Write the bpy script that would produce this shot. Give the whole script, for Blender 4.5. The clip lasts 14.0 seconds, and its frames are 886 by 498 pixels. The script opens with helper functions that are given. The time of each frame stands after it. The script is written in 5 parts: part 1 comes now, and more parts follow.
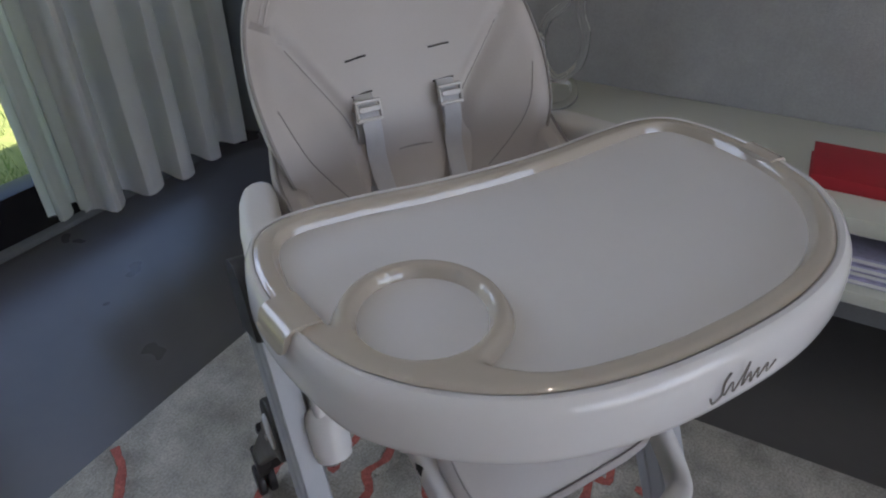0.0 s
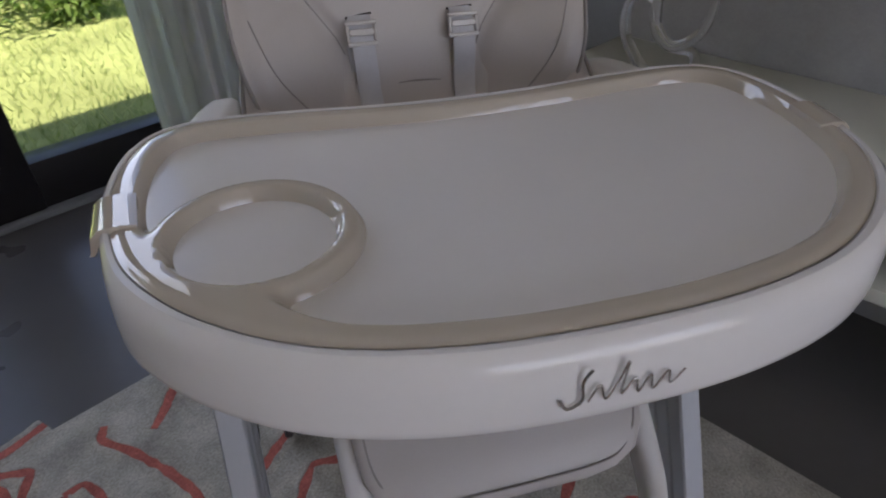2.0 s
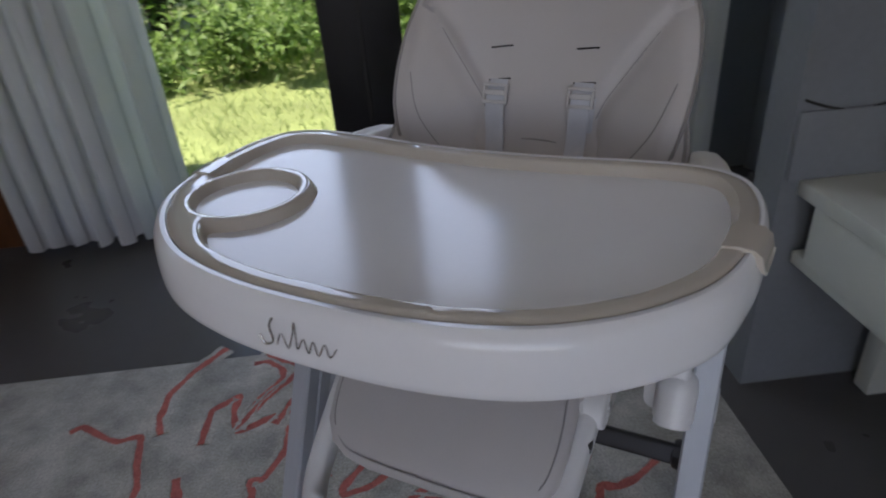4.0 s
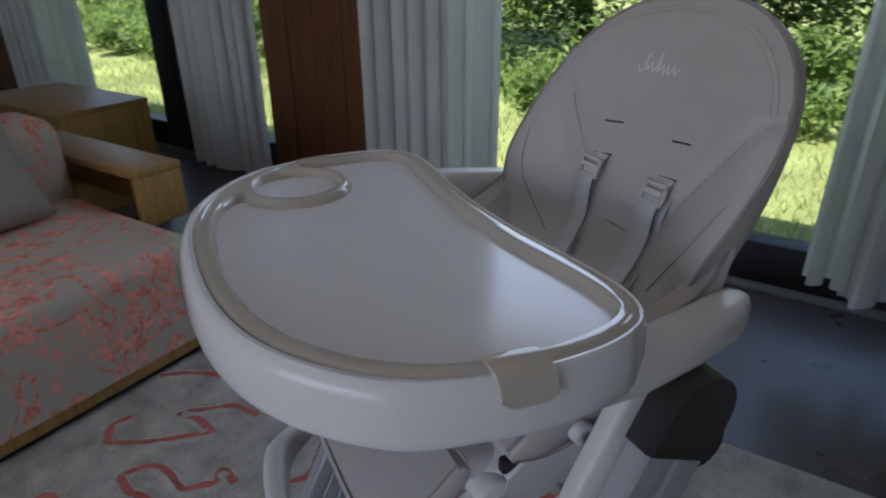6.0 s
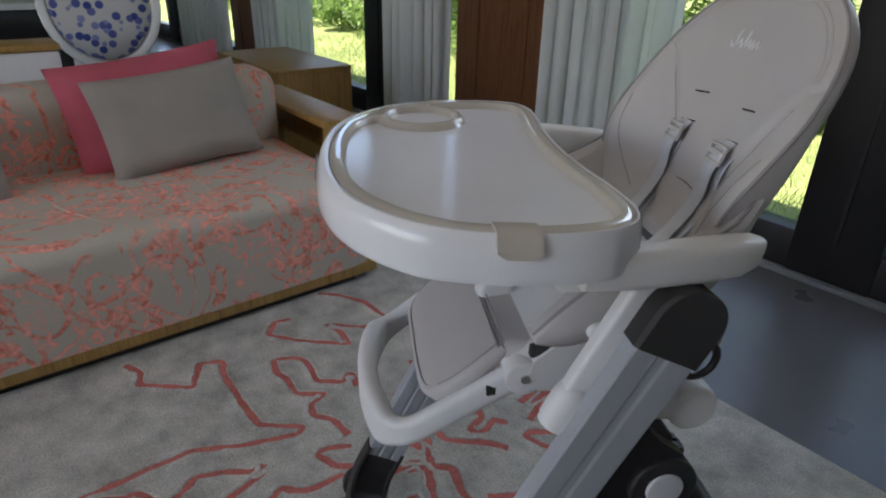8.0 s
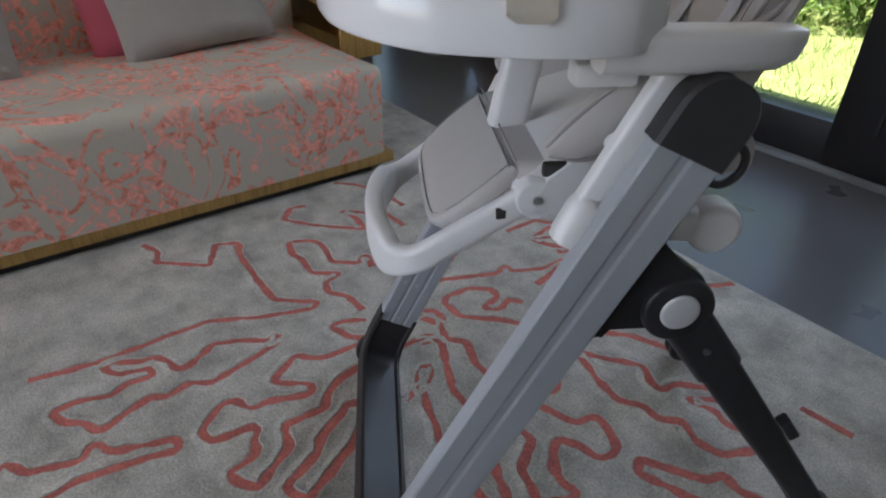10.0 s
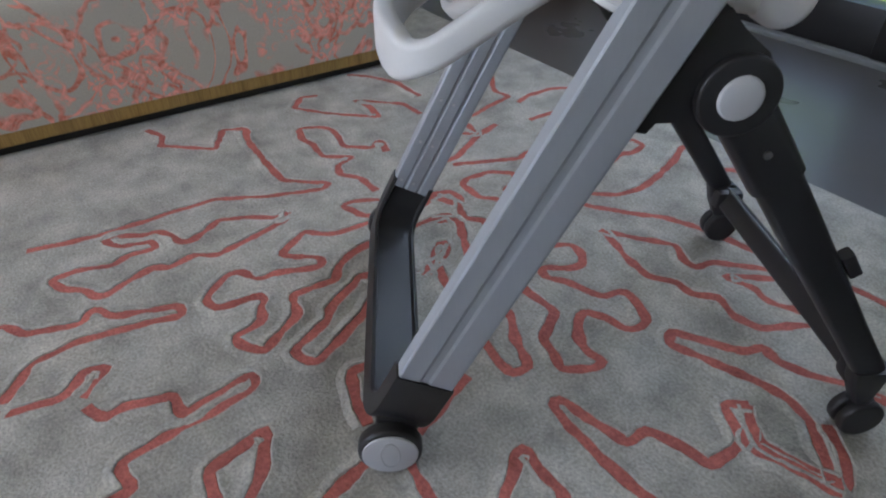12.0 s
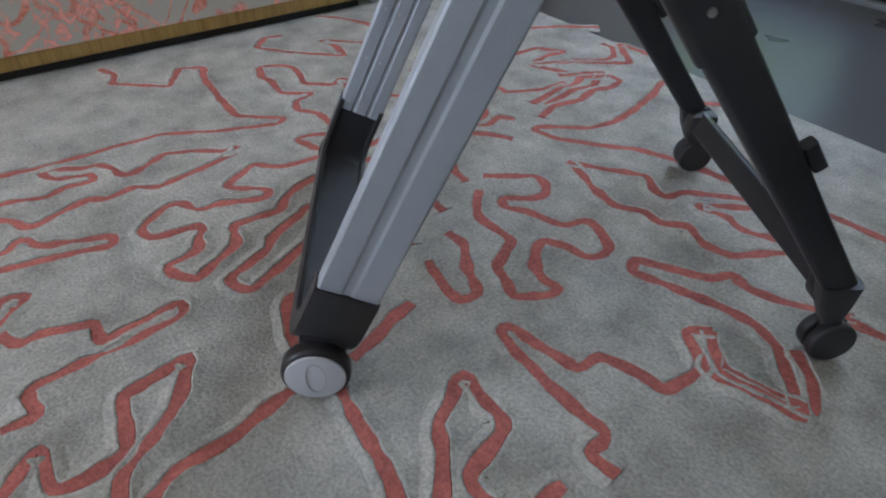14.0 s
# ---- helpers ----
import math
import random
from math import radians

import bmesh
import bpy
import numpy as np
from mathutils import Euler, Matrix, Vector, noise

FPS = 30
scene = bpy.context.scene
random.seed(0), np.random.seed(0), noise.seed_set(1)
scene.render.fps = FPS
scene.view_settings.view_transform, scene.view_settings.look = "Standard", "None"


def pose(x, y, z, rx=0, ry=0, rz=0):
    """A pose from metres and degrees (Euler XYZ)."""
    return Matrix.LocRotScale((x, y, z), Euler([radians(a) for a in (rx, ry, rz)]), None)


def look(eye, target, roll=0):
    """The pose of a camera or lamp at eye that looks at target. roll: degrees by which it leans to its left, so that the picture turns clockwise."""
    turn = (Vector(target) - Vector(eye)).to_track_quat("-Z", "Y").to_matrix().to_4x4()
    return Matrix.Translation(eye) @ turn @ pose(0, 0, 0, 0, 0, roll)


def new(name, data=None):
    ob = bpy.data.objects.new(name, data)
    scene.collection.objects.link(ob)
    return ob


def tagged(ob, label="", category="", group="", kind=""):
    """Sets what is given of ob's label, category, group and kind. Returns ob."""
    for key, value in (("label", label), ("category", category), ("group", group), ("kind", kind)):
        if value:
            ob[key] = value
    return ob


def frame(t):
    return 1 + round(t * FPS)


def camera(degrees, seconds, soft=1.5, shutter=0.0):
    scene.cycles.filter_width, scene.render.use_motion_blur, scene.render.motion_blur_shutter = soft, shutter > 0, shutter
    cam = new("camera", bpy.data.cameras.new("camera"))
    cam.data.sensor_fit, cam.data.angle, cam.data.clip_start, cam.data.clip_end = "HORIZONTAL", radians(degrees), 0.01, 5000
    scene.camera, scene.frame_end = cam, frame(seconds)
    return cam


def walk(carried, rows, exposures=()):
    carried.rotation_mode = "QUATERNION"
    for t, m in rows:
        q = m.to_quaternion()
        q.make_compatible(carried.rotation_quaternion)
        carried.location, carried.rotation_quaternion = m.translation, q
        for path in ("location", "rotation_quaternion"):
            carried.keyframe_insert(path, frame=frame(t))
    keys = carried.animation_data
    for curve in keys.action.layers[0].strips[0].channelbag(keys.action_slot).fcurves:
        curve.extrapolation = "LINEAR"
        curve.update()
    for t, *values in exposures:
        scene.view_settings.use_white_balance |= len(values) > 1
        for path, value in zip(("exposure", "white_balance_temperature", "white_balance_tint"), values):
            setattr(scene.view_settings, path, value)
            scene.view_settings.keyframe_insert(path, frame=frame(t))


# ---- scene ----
cam = camera(70.6, 14.0, soft=2.0, shutter=0.4)
PATH = [
    (0, (-0.341, -0.327, 1.178), (0.499, 1.092, 0.047), 0.2),
    (0.5, (-0.303, -0.325, 1.16), (0.508, 1.095, 0.009), -0.5),
    (1, (-0.25, -0.336, 1.139), (0.47, 1.121, -0.027), -0.8),
    (1.5, (-0.197, -0.346, 1.118), (0.37, 1.17, -0.057), -0.9),
    (2, (-0.142, -0.351, 1.096), (0.252, 1.221, -0.075), -1.2),
    (2.5, (-0.077, -0.391, 1.1), (0.08, 1.229, -0.061), -1.9),
    (3, (-0.007, -0.447, 1.127), (-0.116, 1.219, 0.026), -1.5),
    (3.2, (0.046, -0.464, 1.118), (-0.21, 1.213, 0.059), -2.6),
    (5.5, (0.503, -0.239, 1.125), (-1.004, 0.75, 0.257), -1.2),
    (6, (0.551, -0.172, 1.135), (-1.081, 0.611, 0.286), -0.4),
    (6.5, (0.608, -0.131, 1.139), (-1.124, 0.421, 0.304), 0.1),
    (7, (0.679, -0.118, 1.143), (-1.106, 0.236, 0.313), 0.6),
    (7.2, (0.7, -0.119, 1.138), (-1.092, 0.19, 0.307), 0.9),
    (9.3, (0.803, -0.113, 1.05), (-0.945, 0.096, 0.101), 1.1),
    (9.5, (0.797, -0.109, 1.03), (-0.927, 0.094, 0.037), 0.9),
    (10, (0.791, -0.101, 0.981), (-0.889, 0.08, -0.089), 1.1),
    (10.5, (0.786, -0.106, 0.951), (-0.876, 0.057, -0.148), 1.0),
    (11, (0.791, -0.115, 0.891), (-0.846, 0.032, -0.249), 0.9),
    (11.5, (0.796, -0.105, 0.844), (-0.814, 0.027, -0.336), 0.6),
    (12, (0.805, -0.098, 0.794), (-0.784, 0.018, -0.416), 0.4),
    (12.5, (0.812, -0.087, 0.749), (-0.766, 0.02, -0.475), 0.3),
    (13, (0.81, -0.065, 0.709), (-0.755, 0.034, -0.533), 0.1),
    (13.5, (0.813, -0.039, 0.68), (-0.738, 0.06, -0.578), -0.0),
    (14, (0.81, -0.002, 0.673), (-0.74, 0.098, -0.587), -0.1),
]
EXPOSURE = 1.5
walk(cam, [(t, look(eye, target, roll)) for t, eye, target, roll in PATH],
     [(0, 1.50, 6560, 19), (2.0, 1.27, 6850, 23), (3.2, 1.15, 6700, 22), (5.5, 1.02, 6150, 19), (7.2, 1.46, 6620, 17), (9.3, 1.84, 6560, 16), (11, 2.10, 6480, 16), (14, 2.34, 6350, 13)])

# ---- world, sun, exposure ----
TURN = radians(31)                      # the room is turned against the chair
ROOM = Matrix.Rotation(TURN, 4, "Z")
world = bpy.data.worlds.new("world")
scene.world = world
world.use_nodes = True
wn = world.node_tree
sky = wn.nodes.new("ShaderNodeTexSky")
sky.sky_type = "NISHITA"
sky.sun_disc = False
sky.sun_elevation, sky.sun_rotation = radians(60), radians(210)
wn.links.new(sky.outputs[0], wn.nodes["Background"].inputs[0])
wn.nodes["Background"].inputs[1].default_value = 0.15
sun = new("sun", bpy.data.lights.new("sun", "SUN"))
sun.data.energy, sun.data.angle, sun.data.color = 5.0, radians(0.6), (1, 0.95, 0.86)
sun.matrix_world = look((0, 0, 0), (1.6, 2.6, -5.4))
scene.view_settings.exposure = EXPOSURE


def window_light(name, a, b, z, wide, high, power, towards, colour=(0.86, 0.93, 1.0)):
    """Sky light standing in a window's opening."""
    ob = new(name, bpy.data.lights.new(name, "AREA"))
    ob.data.shape, ob.data.size, ob.data.size_y = "RECTANGLE", wide, high
    ob.data.energy, ob.data.color = power, colour
    ob.matrix_world = ROOM @ look((a, b, z), (a, b + towards, z - 0.25))
    return ob


# added fill light on the chair's front, from a rear window only assumed
window_light("fill_through_assumed_rear_window", -0.8, -3.56, 1.5, 2.9, 1.5, 8, 1)
window_light("sky_through_garden_door", -0.60, 1.99, 1.78, 0.60, 1.06, 2.1, -1, (0.72, 0.85, 1.0))
window_light("sky_through_garden_door_edge", 0.20, 1.99, 1.78, 0.30, 1.06, 1.0, -1, (0.72, 0.85, 1.0))

# ---- materials ----


def nodes_of(name):
    m = bpy.data.materials.new(name)
    m.use_nodes = True
    return m, m.node_tree.nodes, m.node_tree.links, m.node_tree.nodes["Principled BSDF"]


def add_noise(n, l, scale, detail=4, rough=0.6, stretch=(1, 1, 1), distortion=0.0):
    co = n.new("ShaderNodeTexCoord")
    mp = n.new("ShaderNodeMapping")
    mp.inputs["Scale"].default_value = stretch
    l.new(co.outputs["Object"], mp.inputs[0])
    t = n.new("ShaderNodeTexNoise")
    t.inputs["Scale"].default_value, t.inputs["Detail"].default_value = scale, detail
    t.inputs["Roughness"].default_value, t.inputs["Distortion"].default_value = rough, distortion
    l.new(mp.outputs[0], t.inputs["Vector"])
    return t


def ramp(n, l, source, stops):
    r = n.new("ShaderNodeValToRGB")
    while len(r.color_ramp.elements) < len(stops):
        r.color_ramp.elements.new(0.5)
    for e, (p, c) in zip(r.color_ramp.elements, stops):
        e.position, e.color = p, (*c, 1) if len(c) == 3 else c
    l.new(source, r.inputs[0])
    return r


def mixed(n, l, fac, a, b, how="MIX"):
    m = n.new("ShaderNodeMix")
    m.data_type, m.blend_type = "RGBA", how
    for socket, v in ((m.inputs[0], fac), (m.inputs[6], a), (m.inputs[7], b)):
        if hasattr(v, "links"):
            l.new(v, socket)
        else:
            socket.default_value = v if not isinstance(v, tuple) else (*v, 1)
    return m.outputs[2]


def surface(name, colour, rough, vary=0.12, coarse=3.0, fine=60.0, bump=0.15, metal=0.0, coat=0.0, stretch=(1, 1, 1), spec=0.5, speckle=None):
    """A plain material with variation at two scales, roughness wear and fine relief."""
    m, n, l, p = nodes_of(name)
    big, small = add_noise(n, l, coarse, stretch=stretch), add_noise(n, l, fine, 3, stretch=stretch)
    lo, hi = tuple(c * (1 - vary) for c in colour), tuple(min(1, c * (1 + vary)) for c in colour)
    base = ramp(n, l, big.outputs[0], [(0.3, lo), (0.7, hi)])
    grain = ramp(n, l, small.outputs[0], [(0.3, (1 - (speckle or vary * 0.6),) * 3), (0.7, (1, 1, 1))])
    l.new(mixed(n, l, 1.0, base.outputs[0], grain.outputs[0], "MULTIPLY"), p.inputs["Base Color"])
    r = ramp(n, l, big.outputs[0], [(0.3, (max(0, rough * 0.85),) * 3), (0.75, (min(1, rough * 1.15),) * 3)])
    l.new(r.outputs[0], p.inputs["Roughness"])
    p.inputs["Metallic"].default_value = metal
    p.inputs["Coat Weight"].default_value = coat
    p.inputs["Specular IOR Level"].default_value = spec
    if bump:
        b = n.new("ShaderNodeBump")
        b.inputs["Strength"].default_value, b.inputs["Distance"].default_value = bump, 0.002
        l.new(small.outputs[0], b.inputs["Height"])
        l.new(b.outputs[0], p.inputs["Normal"])
    return m


def wood(name, dark, light, rough=0.45):
    m, n, l, p = nodes_of(name)
    rings = add_noise(n, l, 5, 6, 0.65, (9, 9, 0.55), 1.2)
    pores = add_noise(n, l, 60, 3, 0.6, (6, 6, 0.25))
    base = ramp(n, l, rings.outputs[0], [(0.3, dark), (0.55, light), (0.75, tuple(c * 0.8 for c in light))])
    pore = ramp(n, l, pores.outputs[0], [(0.35, (0.72, 0.7, 0.68)), (0.6, (1, 1, 1))])
    l.new(mixed(n, l, 1.0, base.outputs[0], pore.outputs[0], "MULTIPLY"), p.inputs["Base Color"])
    p.inputs["Roughness"].default_value = rough
    b = n.new("ShaderNodeBump")
    b.inputs["Strength"].default_value, b.inputs["Distance"].default_value = 0.15, 0.001
    l.new(pores.outputs[0], b.inputs["Height"])
    l.new(b.outputs[0], p.inputs["Normal"])
    return m


def thin_cloth(name, colour, through_light=0.45):
    m, n, l, p = nodes_of(name)
    weave = add_noise(n, l, 260, 2)
    base = ramp(n, l, add_noise(n, l, 4).outputs[0], [(0.3, tuple(c * 0.93 for c in colour)), (0.7, colour)])
    l.new(base.outputs[0], p.inputs["Base Color"])
    p.inputs["Roughness"].default_value = 0.9
    b = n.new("ShaderNodeBump")
    b.inputs["Strength"].default_value, b.inputs["Distance"].default_value = 0.2, 0.001
    l.new(weave.outputs[0], b.inputs["Height"])
    l.new(b.outputs[0], p.inputs["Normal"])
    t = n.new("ShaderNodeBsdfTranslucent")
    l.new(base.outputs[0], t.inputs[0])
    mx = n.new("ShaderNodeMixShader")
    mx.inputs[0].default_value = through_light
    l.new(p.outputs[0], mx.inputs[1])
    l.new(t.outputs[0], mx.inputs[2])
    l.new(mx.outputs[0], n["Material Output"].inputs[0])
    return m


def glass(name, rough=0.0, ior=1.45, tint=(1, 1, 1)):
    m, n, l, p = nodes_of(name)
    p.inputs["Base Color"].default_value = (*tint, 1)
    p.inputs["Transmission Weight"].default_value = 1
    p.inputs["Roughness"].default_value, p.inputs["IOR"].default_value = rough, ior
    return m


def floral(name, ground, coral):
    """Woven sofa cover with coral scrolls and flower clusters."""
    m, n, l, p = nodes_of(name)
    curl = add_noise(n, l, 3.6, 2.0, 0.5, (1, 1, 1), 2.2)
    vine = ramp(n, l, curl.outputs[0], [(0.0, (0,) * 3), (0.45, (0,) * 3), (0.46, (1,) * 3), (0.50, (1,) * 3), (0.515, (0,) * 3)])
    bloom_noise = add_noise(n, l, 24, 3, 0.6, (1, 1, 1), 1.8)
    bloom = ramp(n, l, bloom_noise.outputs[0], [(0.49, (0,) * 3), (0.55, (1,) * 3)])
    patch = ramp(n, l, add_noise(n, l, 4.2, 2).outputs[0], [(0.50, (0,) * 3), (0.56, (1,) * 3)])
    area = ramp(n, l, add_noise(n, l, 3.2, 2).outputs[0], [(0.32, (0,) * 3), (0.42, (1,) * 3)])
    flowers = mixed(n, l, 1.0, bloom.outputs[0], patch.outputs[0], "MULTIPLY")
    vines = mixed(n, l, 1.0, vine.outputs[0], area.outputs[0], "MULTIPLY")
    scroll = n.new("ShaderNodeTexVoronoi")
    scroll.inputs["Scale"].default_value = 4.4
    warp = add_noise(n, l, 9, 2)
    co = n.new("ShaderNodeTexCoord")
    bent = n.new("ShaderNodeMix")
    bent.data_type, bent.blend_type = "RGBA", "LINEAR_LIGHT"
    bent.inputs[0].default_value = 0.05
    l.new(co.outputs["Object"], bent.inputs[6])
    l.new(warp.outputs["Color"], bent.inputs[7])
    l.new(bent.outputs[2], scroll.inputs["Vector"])
    curls = ramp(n, l, scroll.outputs["Distance"], [(0.0, (1,) * 3), (0.07, (1,) * 3), (0.09, (0,) * 3), (0.20, (0,) * 3), (0.22, (1,) * 3), (0.27, (1,) * 3), (0.29, (0,) * 3), (0.42, (0,) * 3), (0.44, (0.9,) * 3), (0.47, (0.9,) * 3), (0.49, (0,) * 3)])
    field = ramp(n, l, add_noise(n, l, 5.5, 2).outputs[0], [(0.46, (0,) * 3), (0.51, (1,) * 3)])
    vines = mixed(n, l, 1.0, vines, mixed(n, l, 1.0, curls.outputs[0], field.outputs[0], "MULTIPLY"), "LIGHTEN")
    fac = mixed(n, l, 1.0, flowers, vines, "LIGHTEN")
    worn = ramp(n, l, add_noise(n, l, 120, 2).outputs[0], [(0.3, (0.7,) * 3), (0.6, (1,) * 3)])
    fac = mixed(n, l, 1.0, fac, worn.outputs[0], "MULTIPLY")
    weave = add_noise(n, l, 420, 2)
    cloth = ramp(n, l, weave.outputs[0], [(0.3, tuple(c * 0.82 for c in ground)), (0.7, ground)])
    red = ramp(n, l, bloom_noise.outputs[0], [(0.38, coral), (0.62, tuple(min(1, c * 1.3 + 0.16) for c in coral))])
    bw = n.new("ShaderNodeRGBToBW")
    l.new(fac, bw.inputs[0])
    l.new(mixed(n, l, bw.outputs[0], cloth.outputs[0], red.outputs[0]), p.inputs["Base Color"])
    p.inputs["Roughness"].default_value = 0.85
    b = n.new("ShaderNodeBump")
    b.inputs["Strength"].default_value, b.inputs["Distance"].default_value = 0.35, 0.0015
    l.new(mixed(n, l, 0.5, weave.outputs[0], bw.outputs[0]), b.inputs["Height"])
    l.new(b.outputs[0], p.inputs["Normal"])
    return m


def leaf_material(name, dark, light):
    m, n, l, p = nodes_of(name)
    g = n.new("ShaderNodeNewGeometry")
    base = ramp(n, l, g.outputs["Random Per Island"], [(0.0, dark), (1.0, light)])
    l.new(base.outputs[0], p.inputs["Base Color"])
    p.inputs["Roughness"].default_value = 0.6
    t = n.new("ShaderNodeBsdfTranslucent")
    l.new(base.outputs[0], t.inputs[0])
    mx = n.new("ShaderNodeMixShader")
    mx.inputs[0].default_value = 0.5
    l.new(p.outputs[0], mx.inputs[1])
    l.new(t.outputs[0], mx.inputs[2])
    l.new(mx.outputs[0], n["Material Output"].inputs[0])
    return m


M_LINER = surface("glossy_beige_plastic", (0.545, 0.495, 0.425), 0.015, 0.02, 5, 200, 0.0, coat=0.45, spec=0.6)
M_WHITE = surface("white_plastic", (0.79, 0.79, 0.80), 0.14, 0.02, 5, 200, 0.01)
M_MATTE_WHITE = surface("satin_white_plastic", (0.74, 0.73, 0.72), 0.33, 0.03, 6, 240, 0.03)
M_LEATHER = surface("greige_leatherette", (0.50, 0.47, 0.455), 0.42, 0.04, 5, 420, 0.12)
M_SEAM = surface("grey_stitching", (0.31, 0.29, 0.28), 0.7, 0.1)
M_STRAP = surface("pale_webbing", (0.56, 0.57, 0.60), 0.7, 0.08, 20, 500, 0.5)
# near-black for slots, seals and strips, also for the shade under the sofa
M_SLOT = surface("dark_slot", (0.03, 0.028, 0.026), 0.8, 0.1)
M_BUCKLE = surface("buckle_plastic", (0.60, 0.58, 0.56), 0.25, 0.03)
M_ALU = surface("satin_aluminium", (0.42, 0.44, 0.47), 0.5, 0.05, 6, 300, 0.05, metal=0.25, stretch=(1, 1, 0.1))
M_BLACK = surface("black_plastic", (0.022, 0.021, 0.022), 0.42, 0.15, 8, 260, 0.08)
M_CAP = surface("grey_wheel_cap", (0.55, 0.55, 0.56), 0.35, 0.03)
M_STEEL = surface("screw_steel", (0.6, 0.6, 0.6), 0.3, 0.05, metal=1.0)
M_LOGO = surface("chrome_lettering", (0.42, 0.41, 0.40), 0.25, 0.05, metal=0.8)
M_LOGO_PALE = surface("pale_embroidery", (0.78, 0.78, 0.78), 0.6, 0.05)
M_FLOOR = surface("polished_dark_concrete", (0.095, 0.090, 0.086), 0.30, 0.08, 1.6, 26, 0.02, spec=0.45)
M_RUG = surface("greige_wool_pile", (0.515, 0.492, 0.435), 0.95, 0.32, 9, 190, 1.0, spec=0.15, speckle=0.42)
M_RED = surface("coral_wool_pile", (0.55, 0.17, 0.14), 0.95, 0.28, 12, 190, 0.9, spec=0.15, speckle=0.4)
M_WALL = surface("grey_felt_plaster", (0.34, 0.345, 0.345), 0.9, 0.14, 4, 130, 0.8)
M_CONCRETE = surface("grey_concrete", (0.20, 0.21, 0.22), 0.8, 0.1, 2, 60, 0.3)
M_PAINT = surface("white_paint", (0.72, 0.71, 0.69), 0.7, 0.04, 2, 80, 0.1)
M_FRAME = surface("black_steel_frame", (0.014, 0.013, 0.014), 0.4, 0.2, 5, 120, 0.05)
M_WOOD = wood("red_brown_timber", (0.085, 0.030, 0.012), (0.20, 0.078, 0.028), 0.5)
M_OAK = wood("honey_oak", (0.27, 0.145, 0.035), (0.43, 0.25, 0.07), 0.4)
M_DESK = surface("cream_lacquer", (0.62, 0.63, 0.55), 0.35, 0.04, 3, 90, 0.05)
M_BOOK = surface("red_book_cloth", (0.42, 0.018, 0.028), 0.55, 0.08)
M_LILAC = surface("lilac_paper", (0.42, 0.40, 0.55), 0.6, 0.2, 30, 90)
M_CURTAIN = thin_cloth("white_linen", (0.82, 0.82, 0.81), 0.40)
M_SHEER = thin_cloth("white_sheer", (0.82, 0.84, 0.80), 0.6)
M_SOFA = floral("coral_floral_weave", (0.53, 0.47, 0.38), (0.60, 0.165, 0.10))
M_PILLOW = surface("grey_linen", (0.31, 0.272, 0.235), 0.9, 0.08, 6, 420, 0.6)
M_PINK = surface("raspberry_linen", (0.48, 0.09, 0.12), 0.9, 0.1, 6, 420, 0.6)
M_GLASS = glass("window_glass", ior=1.02)
M_CRYSTAL = glass("clear_crystal", ior=1.5)
M_GRASS = surface("meadow", (0.24, 0.29, 0.10), 0.9, 0.35, 1.2, 30, 0.8, spec=0.1)
M_BLADE = leaf_material("grass_blades", (0.13, 0.21, 0.05), (0.46, 0.52, 0.22))
M_FERN = leaf_material("fern_leaves", (0.08, 0.16, 0.03), (0.24, 0.36, 0.09))
M_LEAF = leaf_material("green_leaves", (0.04, 0.10, 0.015), (0.20, 0.33, 0.06))
M_BARK = surface("bark", (0.09, 0.065, 0.045), 0.9, 0.3, 6, 50, 0.9)
M_BLUE = surface("blue_velvet", (0.05, 0.06, 0.22), 0.8, 0.15)

# ---- building helpers ----


def link(name, bm, material, parent=None, label="", smooth=True, place=None):
    me = bpy.data.meshes.new(name)
    bmesh.ops.recalc_face_normals(bm, faces=bm.faces)
    bm.to_mesh(me)
    bm.free()
    me.materials.append(material)
    if smooth:
        for f in me.polygons:
            f.use_smooth = True
        me.set_sharp_from_angle(angle=radians(38))
    ob = new(name, me)
    if parent:
        ob.parent = parent
    if place is not None:
        ob.matrix_world = place
    if label:
        ob["label"] = label
    return ob


def part(name, bm, material, parent, label=""):
    return link(name, bm, material, parent, label)


def thing(name, label, category, group="", kind="", place=None):
    ob = new(name)
    if place is not None:
        ob.matrix_world = place
    return tagged(ob, label, category, group, kind)


def box(lo, hi, bevel=0.0, seg=2, bm=None):
    out = bm or bmesh.new()
    geo = bmesh.ops.create_cube(out, size=1, matrix=Matrix.Translation([(a + b) / 2 for a, b in zip(lo, hi)])
                                @ Matrix.Diagonal([b - a for a, b in zip(lo, hi)] + [1]))
    if bevel:
        es = list({e for v in geo["verts"] for e in v.link_edges})
        bmesh.ops.bevel(out, geom=es, offset=bevel, segments=seg, profile=0.5, affect="EDGES")
    return out


def disc(centre, axis, radius, depth, seg=28, bevel=0.0, bm=None, radius2=None):
    out = bm or bmesh.new()
    m = Matrix.Translation(centre) @ Vector(axis).to_track_quat("Z", "Y").to_matrix().to_4x4()
    geo = bmesh.ops.create_cone(out, cap_ends=True, segments=seg, radius1=radius, radius2=radius if radius2 is None else radius2, depth=depth, matrix=m)
    if bevel:
        es = [e for e in {e for v in geo["verts"] for e in v.link_edges} if any(len(f.verts) > 4 for f in e.link_faces)]
        bmesh.ops.bevel(out, geom=es, offset=bevel, segments=3, profile=0.5, affect="EDGES")
    return out


